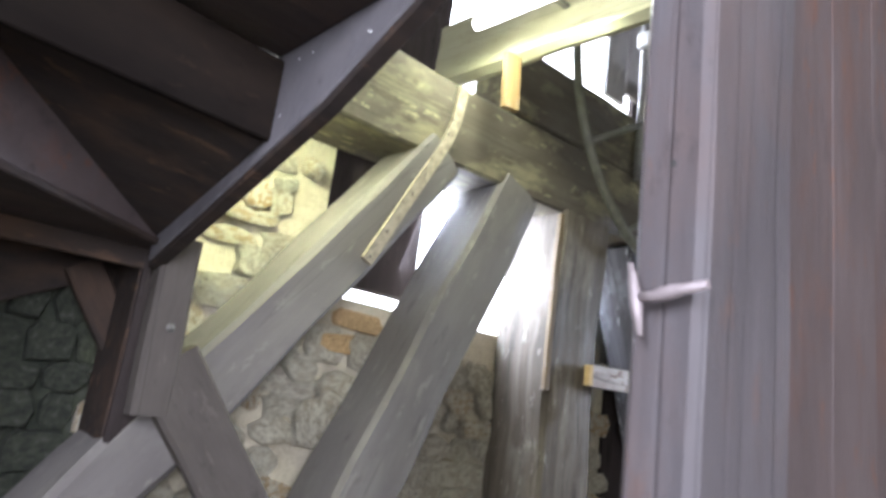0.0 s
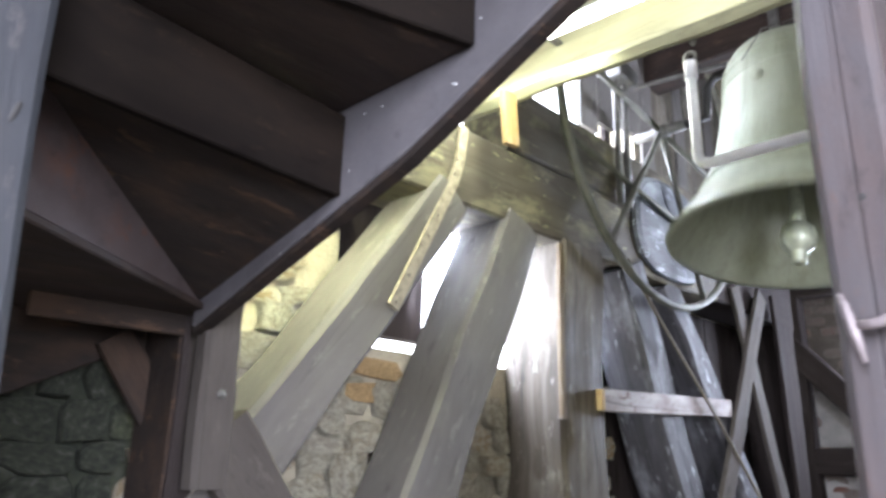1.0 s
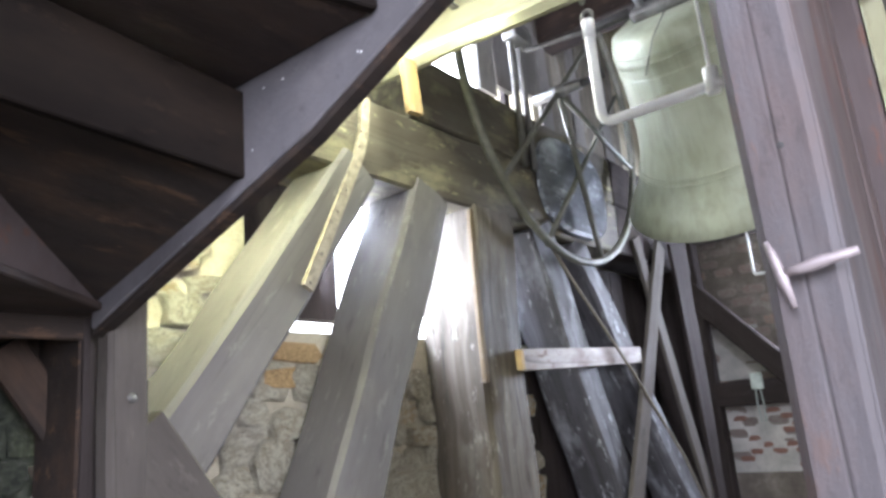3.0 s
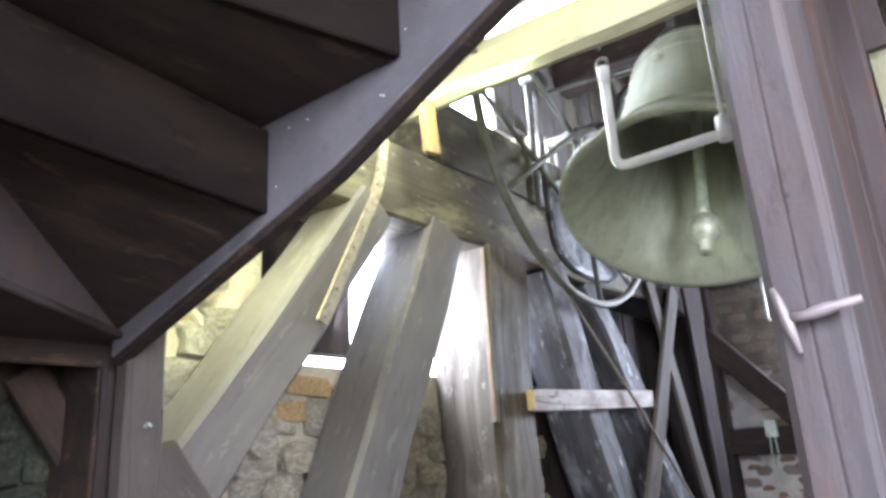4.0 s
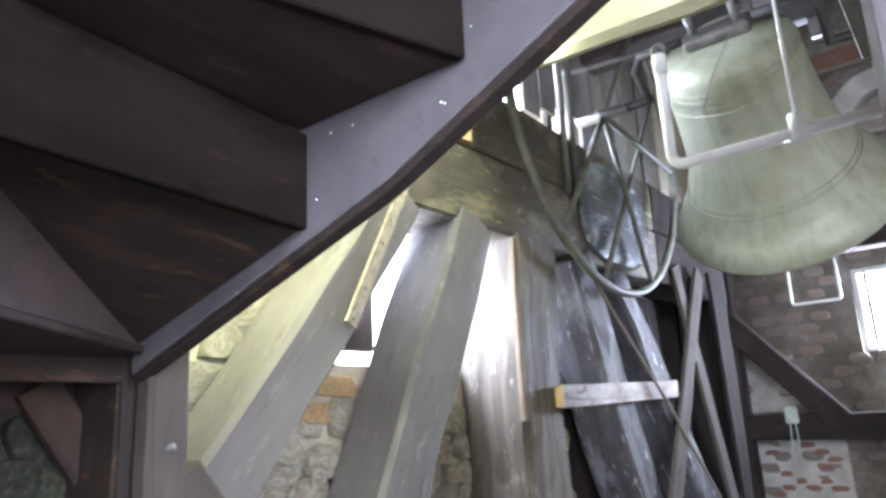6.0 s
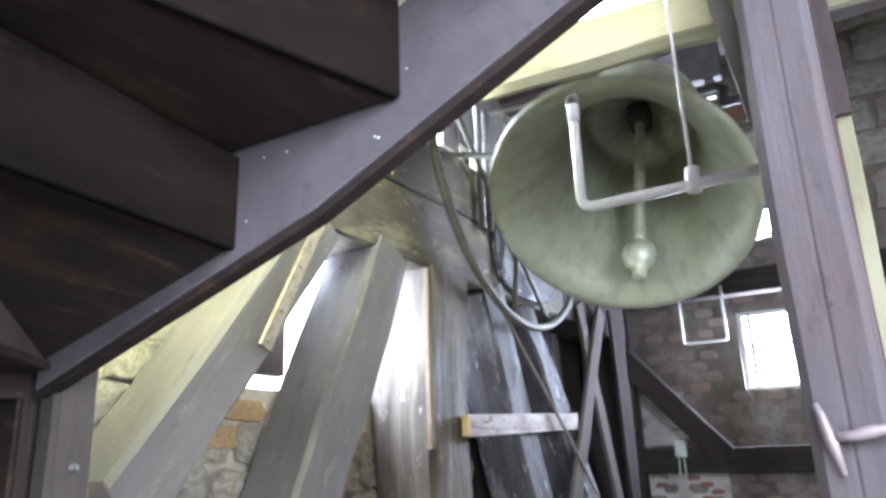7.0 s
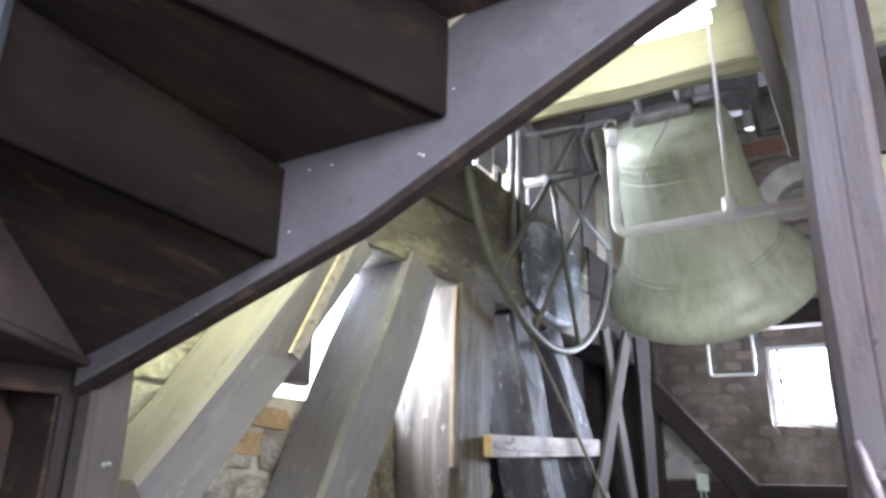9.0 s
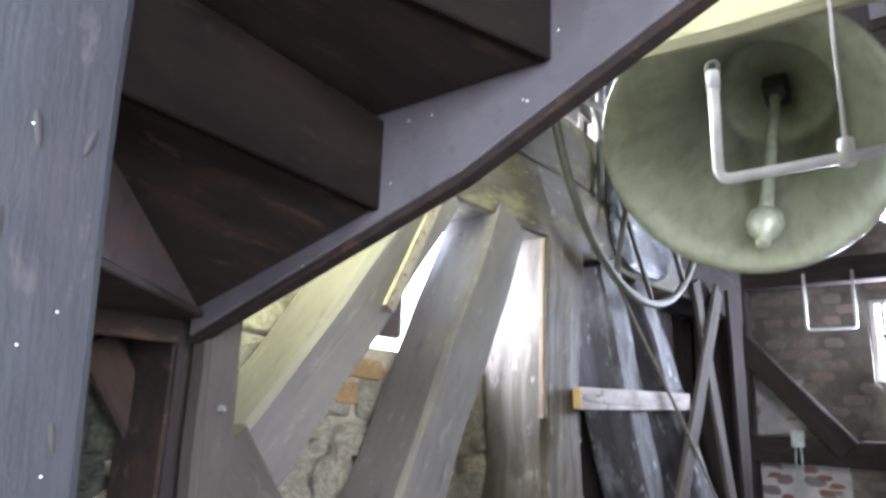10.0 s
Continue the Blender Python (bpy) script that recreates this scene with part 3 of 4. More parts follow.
timber("far_post", (4.85, 0.50, 0), (4.85, 0.50, 5.9), 0.16, 0.16, WOOD_DARK, face=(-1, 0, 0), label="dark upright timber that carries the floodlight", category="post")

# ---------------------------------------------------------------- white pipe hanger
def rounded(points, r=0.05, n=6):
    P = [Vector(p) for p in points]
    out = [P[0]]
    for a, b, c in zip(P, P[1:], P[2:]):
        u, v = (a - b).normalized(), (c - b).normalized()
        s, e = b + u * r, b + v * r
        for i in range(n + 1):
            f = i / n
            out.append((s * (1 - f) + b * f) * (1 - f) + (b * (1 - f) + e * f) * f)
    return out + [P[-1]]


PX = 1.715
pipe = tagged(empty("pipe_hanger", pose(PX, 1.04, 2.365)), "white painted steel pipe hanger bent into a U", "pipe")
part("pipe", tube_bm(rounded([(0, 0, 0.355), (0, 0, 0), (0, -0.62, 0.006)], 0.045), 0.0165, 14), STEEL_WHITE, pipe)
part("drop_pipe", tube_bm([(0, -0.34, 0.0), (0, -0.338, 0.3), (0, -0.335, 0.68)], [0.0065, 0.005, 0.0042], 12), STEEL_WHITE, pipe)
part("tee_joint", tube_bm([(0, -0.34, -0.02), (0, -0.34, 0.055)], 0.0215, 14), STEEL_WHITE, pipe)
part("elbow_joint", tube_bm([(0, 0, 0.30), (0, 0, 0.36)], 0.0205, 14), STEEL_WHITE, pipe)
eye = [(0, 0.018 * math.cos(a), 0.375 + 0.02 * math.sin(a)) for a in [2 * math.pi * i / 16 for i in range(16)]]
part("eyelet", tube_bm(eye, 0.007, 8, True), IRON, pipe)


# ---------------------------------------------------------------- bell
BELL = (3.445, 1.233, 3.417)
bell = tagged(empty("bell", pose(*BELL)), "large green patinated bronze bell swinging on its yoke", "bell")
outer = [(0.0, 0.225), (0.16, 0.225), (0.27, 0.21), (0.315, 0.185), (0.335, 0.14), (0.345, 0.08), (0.352, 0.0), (0.36, -0.12), (0.373, -0.25), (0.392, -0.38), (0.42, -0.50), (0.46, -0.61), (0.51, -0.705), (0.563, -0.785), (0.575, -0.79), (0.605, -0.845), (0.641, -0.89)]
inner = [(0.636, -0.900), (0.60, -0.897), (0.53, -0.80), (0.46, -0.69), (0.40, -0.56), (0.365, -0.42), (0.342, -0.27), (0.325, -0.1), (0.318, 0.06), (0.305, 0.095), (0.27, 0.108), (0.13, 0.112), (0.125, 0.16), (0.0, 0.165)]
part("bell_body", lathe_bm(outer + inner, 96), BRONZE, bell)
for z, r in ((0.10, 0.346), (0.065, 0.350), (-0.02, 0.354), (-0.60, 0.462), (-0.63, 0.476)):
    part("moulding_ring", tube_bm([(r * math.cos(a), r * math.sin(a), z) for a in [2 * math.pi * i / 72 for i in range(72)]], 0.0045, 6, True), BRONZE, bell)
part("medallion", lathe_bm([(0.0, 0.005), (0.02, 0.005), (0.025, 0.002), (0.032, 0.003), (0.036, 0.0)], 28), BRONZE, bell, m=pose(-0.361, 0.05, -0.10, 0, -90, 0))
bars = bmesh.new()
rb = random.Random(9)
for row_z in (0.035, -0.005):
    for k in range(26):
        a = math.pi + radians(-55 + k * 4.3)
        w = rb.uniform(0.006, 0.011)
        bmesh.ops.create_cube(bars, size=1, matrix=Matrix.Translation((0.3505 * math.cos(a), 0.3505 * math.sin(a), row_z + 0.017)) @ Euler((0, 0, a)).to_matrix().to_4x4() @ Matrix.Diagonal((0.006, w * 1.6, rb.uniform(0.018, 0.026), 1)))
part("inscription", bars, BRONZE, bell)
part("yoke", box_bm(-0.07, 0.07, -0.17, 0.17, 0.222, 0.29, 0.02), IRON, bell, "grey iron yoke block")
for y in (-0.11, 0.11):
    part("crown_bolt", tube_bm([(0.0, y, 0.2), (0.0, y, 0.44)], 0.022, 10), IRON, bell)
for sgn in (-1, 1):
    part("yoke_arm", tube_bm([(0, sgn * 0.18, 0.28), (0, sgn * 0.42, 0.27), (0, sgn * 0.47, 0.2), (0, sgn * 0.47, 0.0), (0, sgn * 0.60, 0.0)], 0.026, 10), IRON_DARK, bell)
    part("gudgeon", tube_bm([(0, sgn * 0.60, 0), (0, sgn * 0.93, 0)], 0.032, 14), IRON, bell)

part("wire", tube_bm([(-0.05, -0.2, 0.42), (-0.34, 0.02, 0.19), (-0.36, 0.12, 0.02)], 0.004, 6), IRON, bell, "thin slack wire")

# wheel beside the bell
wheel = empty("bell_wheel")
wheel.parent = bell
WY, WR = 0.76, 1.08
part("rim", tube_bm([(WR * math.cos(a), WY, WR * math.sin(a)) for a in [2 * math.pi * i / 96 for i in range(96)]], 0.024, 10, True), WHEEL, wheel, "olive painted steel rim")
for deg in (180, 242, 302, 0):
    c, q = math.cos(radians(deg)), math.sin(radians(deg))
    part("spoke", tube_bm([(0.03 * c, WY, 0.03 * q), (WR * c, WY, WR * q)], 0.018, 8), WHEEL, wheel)
part("chord_brace", tube_bm([(-0.955, WY + 0.03, -0.50), (0.955, WY + 0.03, -0.48)], 0.016, 8), WHEEL, wheel)
part("hub", tube_bm([(0, WY - 0.05, 0), (0, WY + 0.05, 0)], 0.04, 20), IRON, wheel)

# clapper, swings by itself
clapper = empty("clapper", pose(0, 0, 0.10))
clapper.parent = bell
part("shaft", tube_bm([(0, 0, 0.0), (0, 0, -0.12), (0, 0, -0.86), (0, 0, -0.94)], [0.034, 0.026, 0.032, 0.042], 14), CLAPPER, clapper)
part("ball", lathe_bm([(0.0, 0.085), (0.045, 0.075), (0.075, 0.045), (0.085, 0.0), (0.075, -0.045), (0.045, -0.075), (0.036, -0.085), (0.034, -0.13), (0.028, -0.14), (0.0, -0.14)], 28), CLAPPER, clapper, m=pose(0, 0, -1.0))
part("hinge_block", box_bm(-0.07, 0.07, -0.06, 0.06, -0.06, 0.06, 0.012), IRON_DARK, clapper)

# ---------------------------------------------------------------- stair overhead
stair = tagged(empty("staircase", pose(0.64, 1.0, 2.0)), "dark painted wooden winder stair seen from below", "stairs")
SI = Matrix.Translation((-0.64, -1.0, -2.0))


def stair_part(ob):
    ob.parent = stair
    ob.matrix_basis = SI @ ob.matrix_basis
    return ob


# outer string: lower edge through (Y 0.63, Z 2.335), (1.20, 2.07), (1.94, 1.825)
def slab(name, pts, axis_dir, thick, mat, label=""):
    """A board whose outline is pts (3D, in one plane), thick along axis_dir."""
    bm = bmesh.new()
    d = Vector(axis_dir).normalized() * thick
    a = [bm.verts.new(p) for p in pts]
    b = [bm.verts.new(Vector(p) + d) for p in pts]
    bm.faces.new(a)
    bm.faces.new(b[::-1])
    n = len(pts)
    for i in range(n):
        j = (i + 1) % n
        bm.faces.new((a[i], b[i], b[j], a[j]))
    bmesh.ops.recalc_face_normals(bm, faces=bm.faces)
    bmesh.ops.bevel(bm, geom=bm.edges[:], offset=min(0.004, thick * 0.2), segments=1, affect="EDGES")
    return part(name, bm, mat, None, label)


LOW = ((-1.2, 3.1), (0.63, 2.335), (1.2, 2.07), (2.05, 1.795))
stair_part(slab("string", [(0.64, y, z + 0.02) for y, z in LOW] + [(0.64, 2.05, 2.05), (0.64, 1.2, 2.36), (0.64, 0.63, 2.63), (0.64, -1.2, 3.42)], (1, 0, 0), 0.045, WOOD_STAIR, "purple-grey painted string board"))
# separate dark strip paints the shade on the underside of the string
stair_part(slab("string_edge", [(0.643, y, z) for y, z in LOW] + [(0.643, y, z + 0.0195) for y, z in LOW[::-1]], (1, 0, 0), 0.04, WOOD_UNDERSTAIR, "lower edge of the string, coloured dark for its shaded underside"))
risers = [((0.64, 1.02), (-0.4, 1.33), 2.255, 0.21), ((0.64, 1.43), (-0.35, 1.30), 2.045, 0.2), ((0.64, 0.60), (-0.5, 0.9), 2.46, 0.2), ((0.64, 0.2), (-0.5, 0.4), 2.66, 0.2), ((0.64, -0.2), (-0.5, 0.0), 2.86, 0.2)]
# risers further under the stair take the copy with shade in its colour
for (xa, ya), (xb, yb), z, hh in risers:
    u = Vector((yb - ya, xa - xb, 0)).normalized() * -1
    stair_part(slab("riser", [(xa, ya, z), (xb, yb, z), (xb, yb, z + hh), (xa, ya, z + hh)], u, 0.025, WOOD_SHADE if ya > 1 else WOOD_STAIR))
stair_part(slab("riser", [(0.66, 2.04, 1.862), (-0.15, 1.33, 1.862), (-0.15, 1.33, 2.23), (0.66, 2.04, 1.91)], (-0.66, 0.75, 0), 0.025, WOOD_RED))
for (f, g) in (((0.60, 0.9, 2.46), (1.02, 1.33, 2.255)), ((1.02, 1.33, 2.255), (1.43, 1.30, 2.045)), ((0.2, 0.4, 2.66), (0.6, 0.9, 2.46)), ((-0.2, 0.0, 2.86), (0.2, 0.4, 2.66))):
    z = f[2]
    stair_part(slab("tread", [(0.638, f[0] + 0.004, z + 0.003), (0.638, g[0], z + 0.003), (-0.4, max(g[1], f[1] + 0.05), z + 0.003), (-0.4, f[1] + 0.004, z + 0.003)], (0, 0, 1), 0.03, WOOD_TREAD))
stair_part(slab("soffit", [(0.64, 1.43, 2.045), (0.66, 2.05, 1.875), (-0.15, 1.34, 2.19)], (0, 0, 1), 0.02, WOOD_UNDERSTAIR))
stair_part(slab("soffit", [(0.64, 1.43, 2.045), (-0.15, 1.34, 2.192), (-0.35, 1.30, 2.045)], (0, 0, 1), 0.02, WOOD_UNDERSTAIR))
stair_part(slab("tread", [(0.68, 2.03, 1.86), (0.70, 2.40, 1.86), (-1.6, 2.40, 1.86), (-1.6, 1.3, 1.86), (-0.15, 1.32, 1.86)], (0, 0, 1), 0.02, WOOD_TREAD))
stair_part(slab("apron", [(0.72, 2.38, 1.86), (0.72, 2.38, 1.70), (0.55, 2.38, 1.745), (0.31, 2.38, 1.625), (-0.6, 2.38, 1.2), (-1.6, 2.38, 1.2), (-1.6, 2.38, 1.86)], (0, 1, 0), 0.03, WOOD_UNDERSTAIR))
# added dark board, hides the bright gap at the foot of the string
stair_part(slab("end_board", [(0.25, 2.12, 1.80), (0.715, 2.12, 1.80), (0.715, 2.12, 2.16), (0.25, 2.12, 2.16)], (0, 1, 0), 0.025, WOOD_UNDERSTAIR))
# added panel, blocks tube lamp light from leaking to the left
stair_part(slab("end_panel", [(0.65, 2.13, 1.30), (0.65, 2.37, 1.30), (0.65, 2.37, 1.855), (0.65, 2.13, 1.855)], (1, 0, 0), 0.02, WOOD_UNDERSTAIR))
stair_part(timber("leg_brace", (0.545, 2.33, 1.81), (0.80, 2.33, 1.44), 0.11, 0.05, WOOD_UNDERSTAIR))
stair_part(timber("leg", (0.70, 2.14, 1.86), (0.70, 2.14, 0.0), 0.09, 0.07, WOOD_DARK))

rf = random.Random(3)
for k in range(30):
    x = 0.63 if k % 2 else 0.639
    if k % 2:
        q = (rf.uniform(0.05, 0.6), 1.0, rf.uniform(2.29, 2.44))
        q = (q[0], 1.02 + (0.64 - q[0]) * 0.298 - 0.001, q[2])
        m = Matrix.Translation(q) @ Euler((radians(90), 0, radians(-16.6))).to_matrix().to_4x4()
    else:
        y = rf.uniform(0.75, 1.75)
        m = Matrix.Translation((0.6395, y, 2.30 - (y - 0.75) * 0.44 + rf.uniform(0.02, 0.2))) @ Euler((0, radians(-90), 0)).to_matrix().to_4x4()
    r = rf.uniform(0.0015, 0.003) * (2.0 if k == 3 else 1)
    stair_part(part("paint_fleck", lathe_bm(((0.0, 0.0012), (r * 0.8, 0.001), (r, 0.0)), 7), STEEL_WHITE, None, "", m))

# post at the stair's foot, with a bolt and a brace
newel = tagged(empty("stair_post", pose(0.77, 2.04, 0)), "grey bolted timber hanger and brace under the stair string", "post")
NI = Matrix.Translation((-0.77, -2.04, 0))
for ob in (timber("post", (0.732, 2.04, 1.388), (0.722, 2.04, 1.90), 0.108, 0.07, WOOD_HANGER), timber("brace", (0.752, 2.05, 1.546), (1.94, 2.05, 0.0), 0.188, 0.075, WOOD_HANGER)):
    ob.parent = newel
    ob.matrix_basis = NI @ ob.matrix_basis
part("bolt", lathe_bm(((0.0, 0.006), (0.008, 0.006), (0.009, 0.002), (0.014, 0.002), (0.014, 0.0)), 6), IRON, newel, m=NI @ pose(0.728, 2.002, 1.637, 90))

# post beside the camera with hinge pins, and the red-brown board
near = tagged(empty("door_post", pose(0.68, 0.40, 0)), "narrow purple-grey timber post with a long crack", "post")
NP = Matrix.Translation((-0.68, -0.40, 0))
ob = timber("post", (0.76, 0.40, 0), (0.76, 0.40, 3.6), 0.09, 0.22, WOOD_NEAR, face=(-1, 0, 0), rough=0.004)
ob.parent = near
ob.matrix_basis = NP @ ob.matrix_basis
part("latch_pin", tube_bm([(0.632, y - 0.012, z - 0.016) for y, z in ((0.426, 1.662), (0.41, 1.662), (0.40, 1.664), (0.385, 1.667), (0.377, 1.668), (0.35, 1.672))], [0.0055, 0.006, 0.0075, 0.0075, 0.006, 0.005], 12), HINGE, near, m=NP)
part("latch_plate", tube_bm([(0.632, y - 0.012, z - 0.016) for y, z in ((0.441, 1.70), (0.437, 1.685), (0.431, 1.655), (0.424, 1.62))], [0.003, 0.0052, 0.007, 0.0035], 10), HINGE, near, m=NP)
part("knot", lathe_bm(((0.0, 0.0006), (0.0035, 0.0005), (0.005, 0.0)), 12), IRON_DARK, near, m=NP @ pose(0.651, 0.395, 1.80, 0, -90, 0))
partition = tagged(empty("board_partition", pose(0.88, 0.40, 0)), "red-brown upright board partition behind the post", "partition")
for k in range(4):
    ob = timber("board", (0.965 + 0.178 * k, 0.40, 0), (0.965 + 0.178 * k, 0.40, 2.75), 0.177, 0.05, WOOD_RED, bevel=0.0015, rough=0.0015)
    ob.parent = partition
    ob.matrix_basis = Matrix.Translation((-0.88, -0.40, 0)) @ ob.matrix_basis
timber("pipe_post", (1.66, 0.41, 0), (1.66, 0.41, 3.6), 0.18, 0.10, WOOD_RED, face=(-1, 0, 0), label="red-brown timber post that carries the pipe hanger", category="post", bevel=0.008, rough=0.004)
timber("hanging_board", (1.85, 0.30, 2.53), (1.85, 0.30, 3.6), 0.055, 0.03, WOOD_RED, face=(-1, 0, 0), label="narrow board hanging beside the cross beam", category="board", bevel=0.003, rough=0.003)
timber("pale_batten", (1.93, 0.30, 0.0), (1.93, 0.30, 3.6), 0.05, 0.05, WOOD_PALE, face=(-1, 0, 0), label="pale upright batten beside the cross beam", category="batten", bevel=0.004, rough=0.003)
timber("slanting_batten", (1.83, 0.60, 3.3), (1.80, 0.50, 2.55), 0.06, 0.03, WOOD_FRAME, face=(-1, 0, 0), label="thin grey batten slanting down to the post", category="batten", bevel=0.003, rough=0.003)
newel_post = tagged(empty("stair_newel", pose(-0.10, 1.20, 0)), "blue-grey scarred timber newel post under the stair", "post")
ob = timber("post", (-0.03, 1.20, 0), (-0.215, 1.20, 3.4), 0.20, 0.18, WOOD_NEWEL)
ob.parent = newel_post
ob.matrix_basis = Matrix.Translation((0.10, -1.20, 0)) @ ob.matrix_basis
rg = random.Random(12)
for k in range(34):
    z = rg.uniform(1.45, 2.35)
    x = -0.03 - 0.0544 * z + rg.uniform(-0.085, 0.075)
    dent = k < 27
    r = rg.uniform(0.002, 0.0055) if dent else 0.0013
    m = Matrix.Translation((x + 0.10, 1.1095 - 1.20, z)) @ Euler((radians(90), rg.uniform(-0.3, 0.3), 0)).to_matrix().to_4x4() @ Matrix.Diagonal((1, 4.5 if dent else 1, 1, 1))
    # gouges are raised dark discs; the shade of the dents is their colour
    part("gouge" if dent else "nail_head", lathe_bm(((0.0, 0.001), (r * 0.7, 0.0009), (r, 0.0)), 10), IRON_DARK if dent else STEEL_WHITE, newel_post, m=m)

# ---------------------------------------------------------------- far end
timber("wall_post", (6.5, 2.46 - 0.05, 0), (6.5, 2.41, 3.2), 0.34, 0.16, WOOD_DARK, face=(-1, 0, 0), label="dark upright timber against the far wall", category="post")
timber("wall_rail", (6.5, 2.25, 1.50), (6.5, -0.5, 1.50), 0.22, 0.16, WOOD_DARK, face=(-1, 0, 0), label="dark horizontal timber rail against the far wall", category="rail")
timber("wall_brace", (6.46, 2.36, 2.50), (6.46, 1.50, 1.52), 0.20, 0.14, WOOD_DARK, face=(-1, 0, 0), label="dark diagonal brace against the far wall", category="brace")
timber("wall_plate", (6.5, 2.25, 3.05), (6.5, -1.5, 3.05), 0.22, 0.18, WOOD_DARK, face=(-1, 0, 0), label="dark horizontal beam against the far wall", category="beam")
sw = tagged(empty("switch_box", pose(6.40, 1.88, 1.60)), "pale green junction box with hanging cables", "junction box")
part("box", box_bm(-0.03, 0.0, -0.05, 0.05, -0.07, 0.07, 0.006), BOX, sw)
for y in (-0.02, 0.02):
    part("cable", tube_bm([(-0.015, y, -0.07), (-0.02, y * 1.3, -0.2), (-0.012, y * 0.8, -0.35)], 0.007, 6), BOX, sw)
far_pipe = tagged(empty("wall_pipe", pose(6.395, 1.73, 2.53)), "thin white pipe loop hanging from the far wall beam", "pipe")
part("pipe", tube_bm(rounded([(0, 0, 0.5), (0, 0, 0), (0, -0.38, 0), (0, -0.38, 0.5)], 0.03), 0.012, 8), STEEL_WHITE, far_pipe)

# pale arch and large blocks high on the far wall
arch_bm = bmesh.new()
prev = None
for i in range(17):
    a = math.pi * i / 16
    q = [arch_bm.verts.new((x, r * math.cos(a), r * math.sin(a))) for x in (0.0, -0.12) for r in (0.22, 0.42)]
    if prev:
        for j, k in ((0, 1), (1, 3), (3, 2), (2, 0)):
            arch_bm.faces.new((prev[j], prev[k], q[k], q[j]))
    prev = q
bmesh.ops.recalc_face_normals(arch_bm, faces=arch_bm.faces)
arch = tagged(empty("wall_arch", pose(X1, 0.80, 4.12)), "pale plastered arch over a red brick sill", "arch")
part("arch_ring", arch_bm, PLASTER, arch)
part("sill", box_bm(-0.16, 0.0, -0.5, 0.5, -0.16, -0.004, 0.01), BRICK, arch, "red brick sill")
timber("high_beam", (4.15, -1.2, 4.30), (4.15, 2.45, 4.30), 0.30, 0.24, WOOD_TREAD, face=(-1, 0, 0), label="dark cross beam above and behind the bell", category="beam")
timber("high_board", (5.2, -1.2, 5.05), (5.2, 2.45, 5.05), 0.5, 0.06, WOOD_FRAME, face=(-1, 0, 0), label="wide grey board high under the ceiling", category="board")
hanger = tagged(empty("iron_hanger", pose(4.0, 1.2, 4.15)), "iron hanger bars bolted to the beam above the bell", "bracket")
for y in (-0.32, 0.02, 0.24):
    part("bar", box_bm(-0.03, 0.02, y - 0.03, y + 0.03, -0.42, 0.2, 0.006), IRON, hanger)
part("block", box_bm(-0.06, 0.04, -0.40, -0.12, -0.30, -0.02, 0.015), IRON_DARK, hanger)
part("block", box_bm(-0.06, 0.04, 0.10, 0.40, -0.22, 0.0, 0.015), IRON_DARK, hanger)
stand = tagged(empty("bearing_stand", pose(3.09, 2.03, 3.2)), "chromed uprights with a clamp beside the bell wheel", "bearing stand")
for dx in (-0.05, 0.05):
    part("upright", tube_bm([(dx, 0.03, -0.35), (dx - 0.02, 0.03, 1.1)], 0.02, 10), IRON, stand)
part("clamp", box_bm(-0.10, 0.10, -0.04, 0.06, 0.42, 0.52, 0.015), IRON, stand)
part("tie_rod", tube_bm([(0.06, 0.0, 0.40), (0.36, -0.62, 0.50)], 0.013, 8), IRON, stand)
rope = tagged(part("bell_rope", tube_bm([(3.02, 2.03, 2.52), (3.35, 2.03, 2.24), (4.0, 2.02, 1.72), (4.7, 2.02, 1.12), (5.3, 2.02, 0.40)], 0.010, 8), ROPE), "dark hemp rope slanting down beside the struts", "rope")


# ---------------------------------------------------------------- movement
BELL_SWING = [(0.0, -31), (0.25, -37), (0.45, -34), (0.6, -25), (0.8, -10), (0.92, 1), (1.0, 9), (1.25, 31), (1.5, 41), (1.6, 42), (1.8, 37), (2.0, 22), (2.25, 1), (2.5, -25), (2.75, -41), (2.95, -45), (3.15, -39), (3.35, -29), (3.55, -8), (3.8, 13), (4.0, 27), (4.2, 40), (4.4, 51), (4.6, 49), (4.8, 32), (5.0, 13), (5.2, -12), (5.5, -31), (5.75, -50), (5.95, -54), (6.15, -46), (6.35, -27), (6.5, -15), (6.6, 1), (6.7, 13), (6.9, 34), (7.1, 49), (7.3, 55), (7.5, 51.5), (7.7, 35), (7.85, 17), (8.0, 2), (8.2, -24), (8.4, -43), (8.6, -55), (8.75, -58), (9.0, -49), (9.2, -33), (9.4, -12), (9.5, 1), (9.6, 13), (9.8, 38), (10.0, 53)]


def motions():
    rows, claps = [], []
    times, angles = zip(*BELL_SWING)
    for t, a in BELL_SWING:
        rows.append((t, pose(*BELL, 0, a, 0)))
        lag = float(np.interp(t - 0.15, times, angles))
        claps.append((t, pose(0, 0, 0.10, 0, max(-25, min(25, -0.65 * lag)), 0)))
    walk(bell, rows)
    walk(clapper, claps)


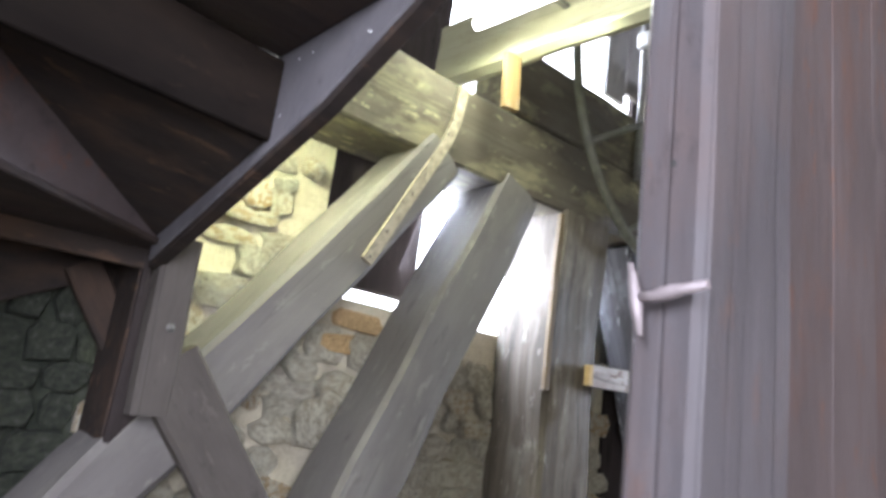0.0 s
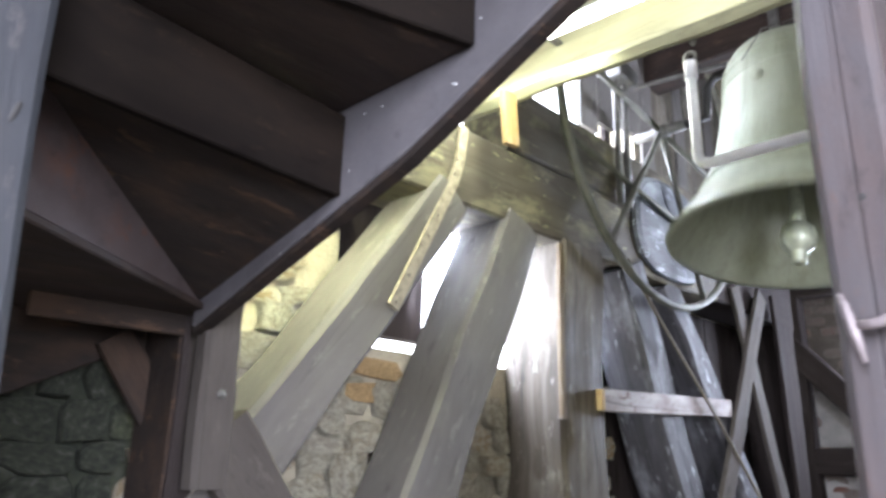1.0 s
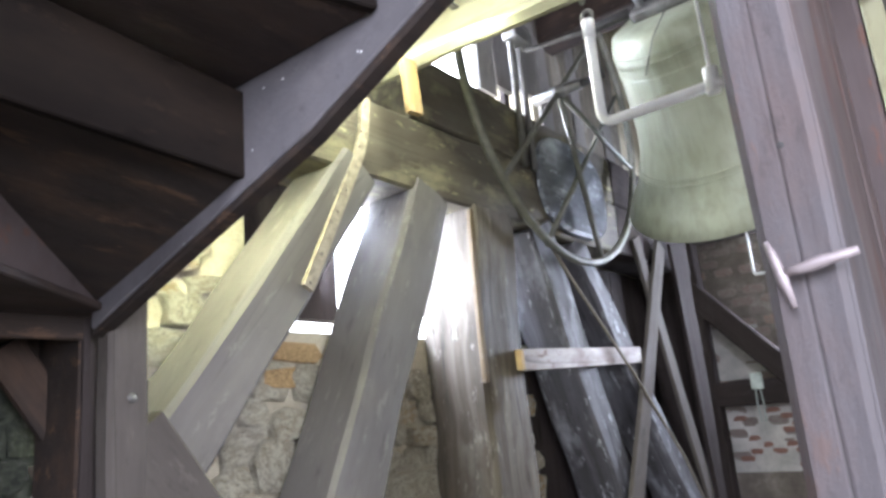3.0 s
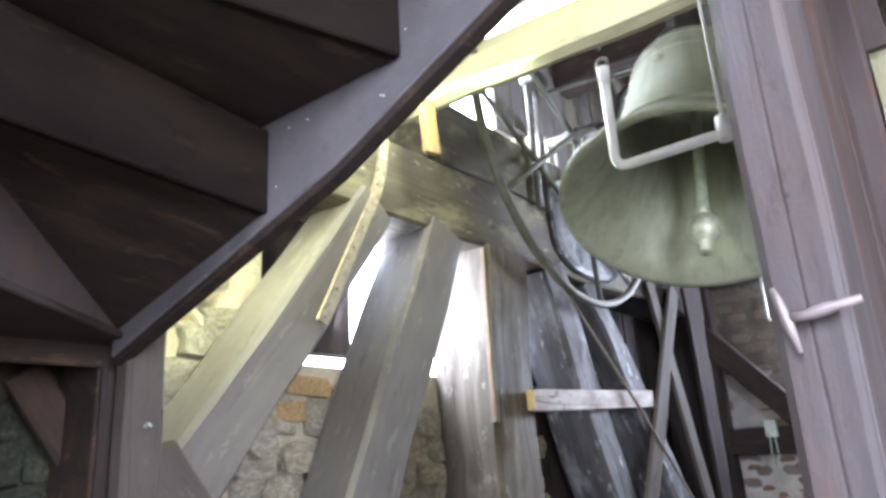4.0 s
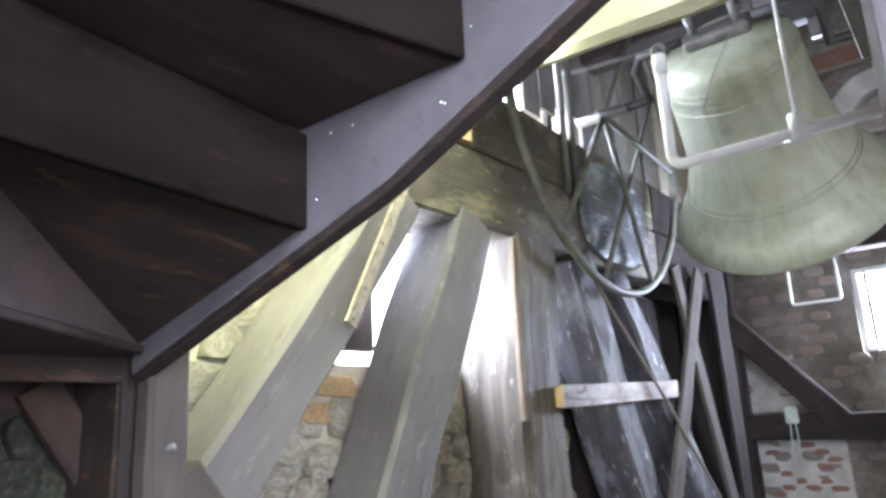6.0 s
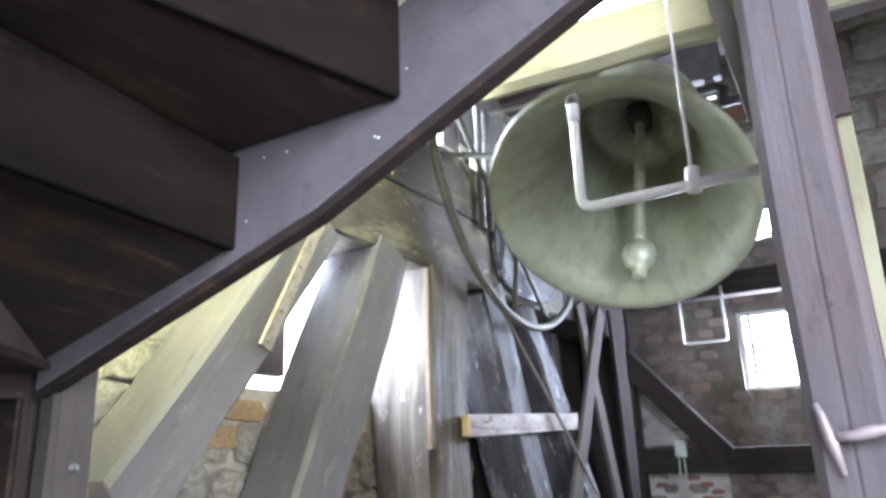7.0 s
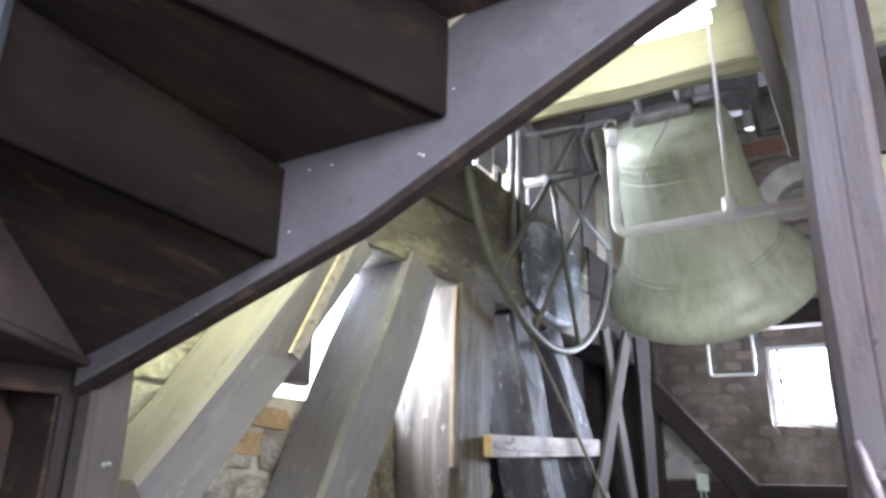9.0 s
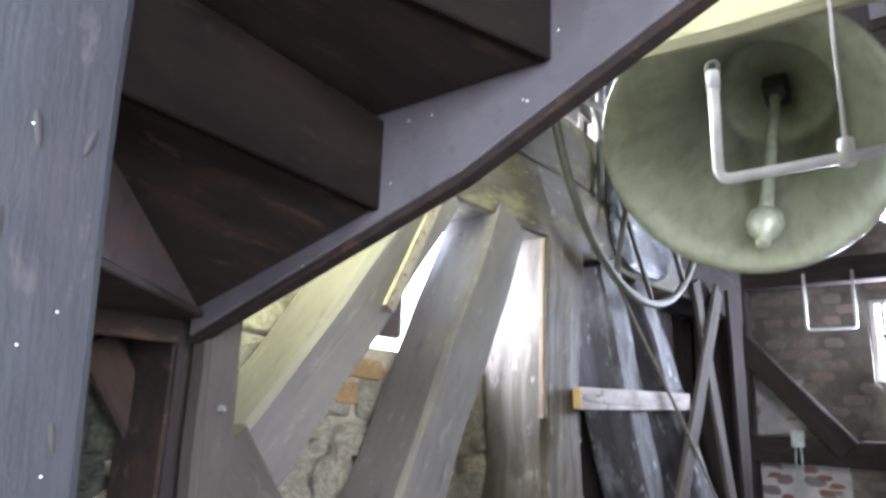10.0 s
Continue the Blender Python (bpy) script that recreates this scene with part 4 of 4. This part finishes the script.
# ---------------------------------------------------------------- stones and bricks in the walls
def stone_mesh(name, mat, n, seed, flat=0.8, wobble=0.08):
    """A rough block, one unit wide and high, that stands one unit proud of the wall (towards -y)."""
    rnd = random.Random(seed)
    bm = bmesh.new()
    ring = []
    for i in range(n):
        a = 2 * math.pi * (i + 0.5 + rnd.uniform(-0.3, 0.3)) / n
        c, q = math.cos(a), math.sin(a)
        k = 0.5 / max(abs(c), abs(q)) ** flat * rnd.uniform(1 - 2 * wobble, 1 + wobble)
        ring.append((max(-0.5, min(0.5, c * k)), max(-0.5, min(0.5, q * k))))
    tx, tz = rnd.uniform(-0.5, 0.5), rnd.uniform(-0.5, 0.5)
    levels = [(0.3, 1.0), (-0.7, 0.985), (-0.95, 0.93)]
    rings = [[bm.verts.new((x * f + (rnd.uniform(-0.015, 0.015) if j else 0), y + ((x * tx + z * tz) + rnd.uniform(-0.12, 0.12) if j else 0), z * f)) for x, z in ring] for j, (y, f) in enumerate(levels)]
    for a, b in zip(rings, rings[1:]):
        for i in range(n):
            bm.faces.new((a[i], a[(i + 1) % n], b[(i + 1) % n], b[i]))
    mid = bm.verts.new((rnd.uniform(-0.2, 0.2), -1.0 + rnd.uniform(-0.15, 0.1), rnd.uniform(-0.2, 0.2)))
    for i in range(n):
        bm.faces.new((rings[-1][i], rings[-1][(i + 1) % n], mid))
    bmesh.ops.recalc_face_normals(bm, faces=bm.faces)
    me = bpy.data.meshes.new(name)
    bm.to_mesh(me)
    bm.free()
    me.materials.append(mat)
    return me


STONES = [stone_mesh("stone", STONE, 8 + k % 4, k, 1.0, 0.11) for k in range(18)]
MOSSY = [stone_mesh("stone", MOSS, 10 + k % 4, 50 + k) for k in range(6)]
BRICKS = [stone_mesh("brick", BRICK, 10, 90 + k, 1.0, 0.05) for k in range(6)]


def piece(name, mesh, parent, m):
    ob = new(name, mesh)
    ob.parent = parent
    ob.matrix_basis = m
    return ob


rnd = random.Random(4)
z = 0.95
while z < 2.75:
    h = rnd.uniform(0.05, 0.16)
    x = -0.5 + rnd.uniform(0, 0.1)
    while x < 3.3:
        w = rnd.uniform(0.08, 0.28) * (0.7 if x < 0.6 else 1)
        cx, cz = x + w / 2, z + h / 2 + rnd.uniform(-0.012, 0.012)
        inside = 1.40 < cx + w / 2 and cx - w / 2 < (3.02 if cz < 3.1 else 3.62) and cz + h / 2 > 1.88
        hole = abs(cx - 1.672) < 0.045 + w / 2 and abs(cz - 1.422) < 0.045 + h / 2
        if not inside and not hole and rnd.random() > 0.06:
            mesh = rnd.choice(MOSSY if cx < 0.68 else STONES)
            m = Matrix.LocRotScale((cx, Y1, cz), Euler((rnd.uniform(-0.1, 0.1), rnd.uniform(-0.16, 0.16), rnd.uniform(-0.1, 0.1))), (w * 1.07, rnd.uniform(0.008, 0.045), h * 1.1))
            piece("stone", mesh, wall_north, m)
        x += w + rnd.uniform(0.0, 0.02)
    z += h + 0.004
ORANGES = [stone_mesh("brick", ORANGE, 12, 120 + k, 1.0, 0.06) for k in range(3)]
for cx, cz, w, h in ((1.66, 1.825, 0.26, 0.085), (1.62, 1.725, 0.27, 0.085), (1.93, 1.80, 0.22, 0.08)):
    piece("brick", rnd.choice(ORANGES), wall_north, Matrix.LocRotScale((cx, Y1, cz), Euler((0, rnd.uniform(-0.05, 0.05), 0)), (w, 0.02, h)))
for cx, cz, w, h in ((1.60, 1.545, 0.22, 0.12), (1.50, 1.40, 0.17, 0.2), (1.82, 1.44, 0.13, 0.16), (1.40, 1.60, 0.15, 0.12)):
    piece("stone", rnd.choice(STONES), wall_north, Matrix.LocRotScale((cx, Y1, cz), Euler((0, rnd.uniform(-0.2, 0.2), 0)), (w, 0.06, h)))
tagged(part("wall_panel", box_bm(X1 - 0.012, X1 + 0.01, 1.55, 2.32, 0.8, 1.385, 0.003), PLASTER), "patchy whitewashed brick panel under the rail", "wall", kind="structure")
tagged(part("wall_panel", box_bm(X1 - 0.012, X1 + 0.01, 1.86, 2.32, 1.63, 2.12, 0.003), PLASTER), "patchy whitewashed wall patch beside the diagonal brace", "wall", kind="structure")
REDS = [stone_mesh("brick", RED_BRICK, 10, 200 + k, 1.0, 0.1) for k in range(4)]
for k in range(9):
    for j in range(3):
        if rnd.random() > 0.42:
            piece("brick", rnd.choice(REDS), wall_east, Matrix.LocRotScale((X1 - 0.012, 1.66 + j * 0.2 + (0.09 if k % 2 else 0), 0.86 + k * 0.06), Euler((0, 0, radians(-90))), (0.15 * rnd.uniform(0.6, 1), 0.012, 0.05)))
BLOCKS = [stone_mesh("block", BLOCK, 14, 140 + k, 1.0) for k in range(4)] + [stone_mesh("block", BRICK, 14, 150, 1.0)]
z = 3.55
while z < 5.9:
    y = -0.6 + rnd.uniform(0, 0.3)
    h = rnd.uniform(0.28, 0.42)
    while y < 2.2:
        w = rnd.uniform(0.4, 0.75)
        piece("block", rnd.choice(BLOCKS), wall_east, Matrix.LocRotScale((X1, y + w / 2, z + h / 2), Euler((0, 0, radians(-90))), (w * 0.97, 0.03, h * 0.95)))
        y += w
    z += h
for cy, cz, w, h in ((2.3, 5.68, 0.7, 0.3), (1.05, 4.78, 0.55, 0.16)):
    piece("block", stone_mesh("block", RED_BRICK, 14, 160, 1.0, 0.03), wall_east, Matrix.LocRotScale((X1 - 0.02, cy, cz), Euler((0, 0, radians(-90))), (w, 0.04, h)))
z = 0.9
row = 0
while z < 3.45:
    y = 0.1 + (0.13 if row % 2 else 0)
    while y < 2.4:
        w = 0.235
        opening = 0.70 < y + w / 2 + 0.1 and y - 0.1 + w / 2 < 1.32 and 2.06 < z + 0.05 < 2.86
        if not opening and rnd.random() > 0.38:
            m = Matrix.LocRotScale((X1, y + w / 2, z + 0.045), Euler((rnd.uniform(-0.03, 0.03), 0, radians(-90) + rnd.uniform(-0.03, 0.03))), (w * rnd.uniform(0.6, 1), rnd.uniform(0.005, 0.022), 0.088 * rnd.uniform(0.85, 1.05)))
            piece("brick", rnd.choice(BRICKS), wall_east, m)
        y += w + 0.012
    z += 0.1
    row += 1

motions()
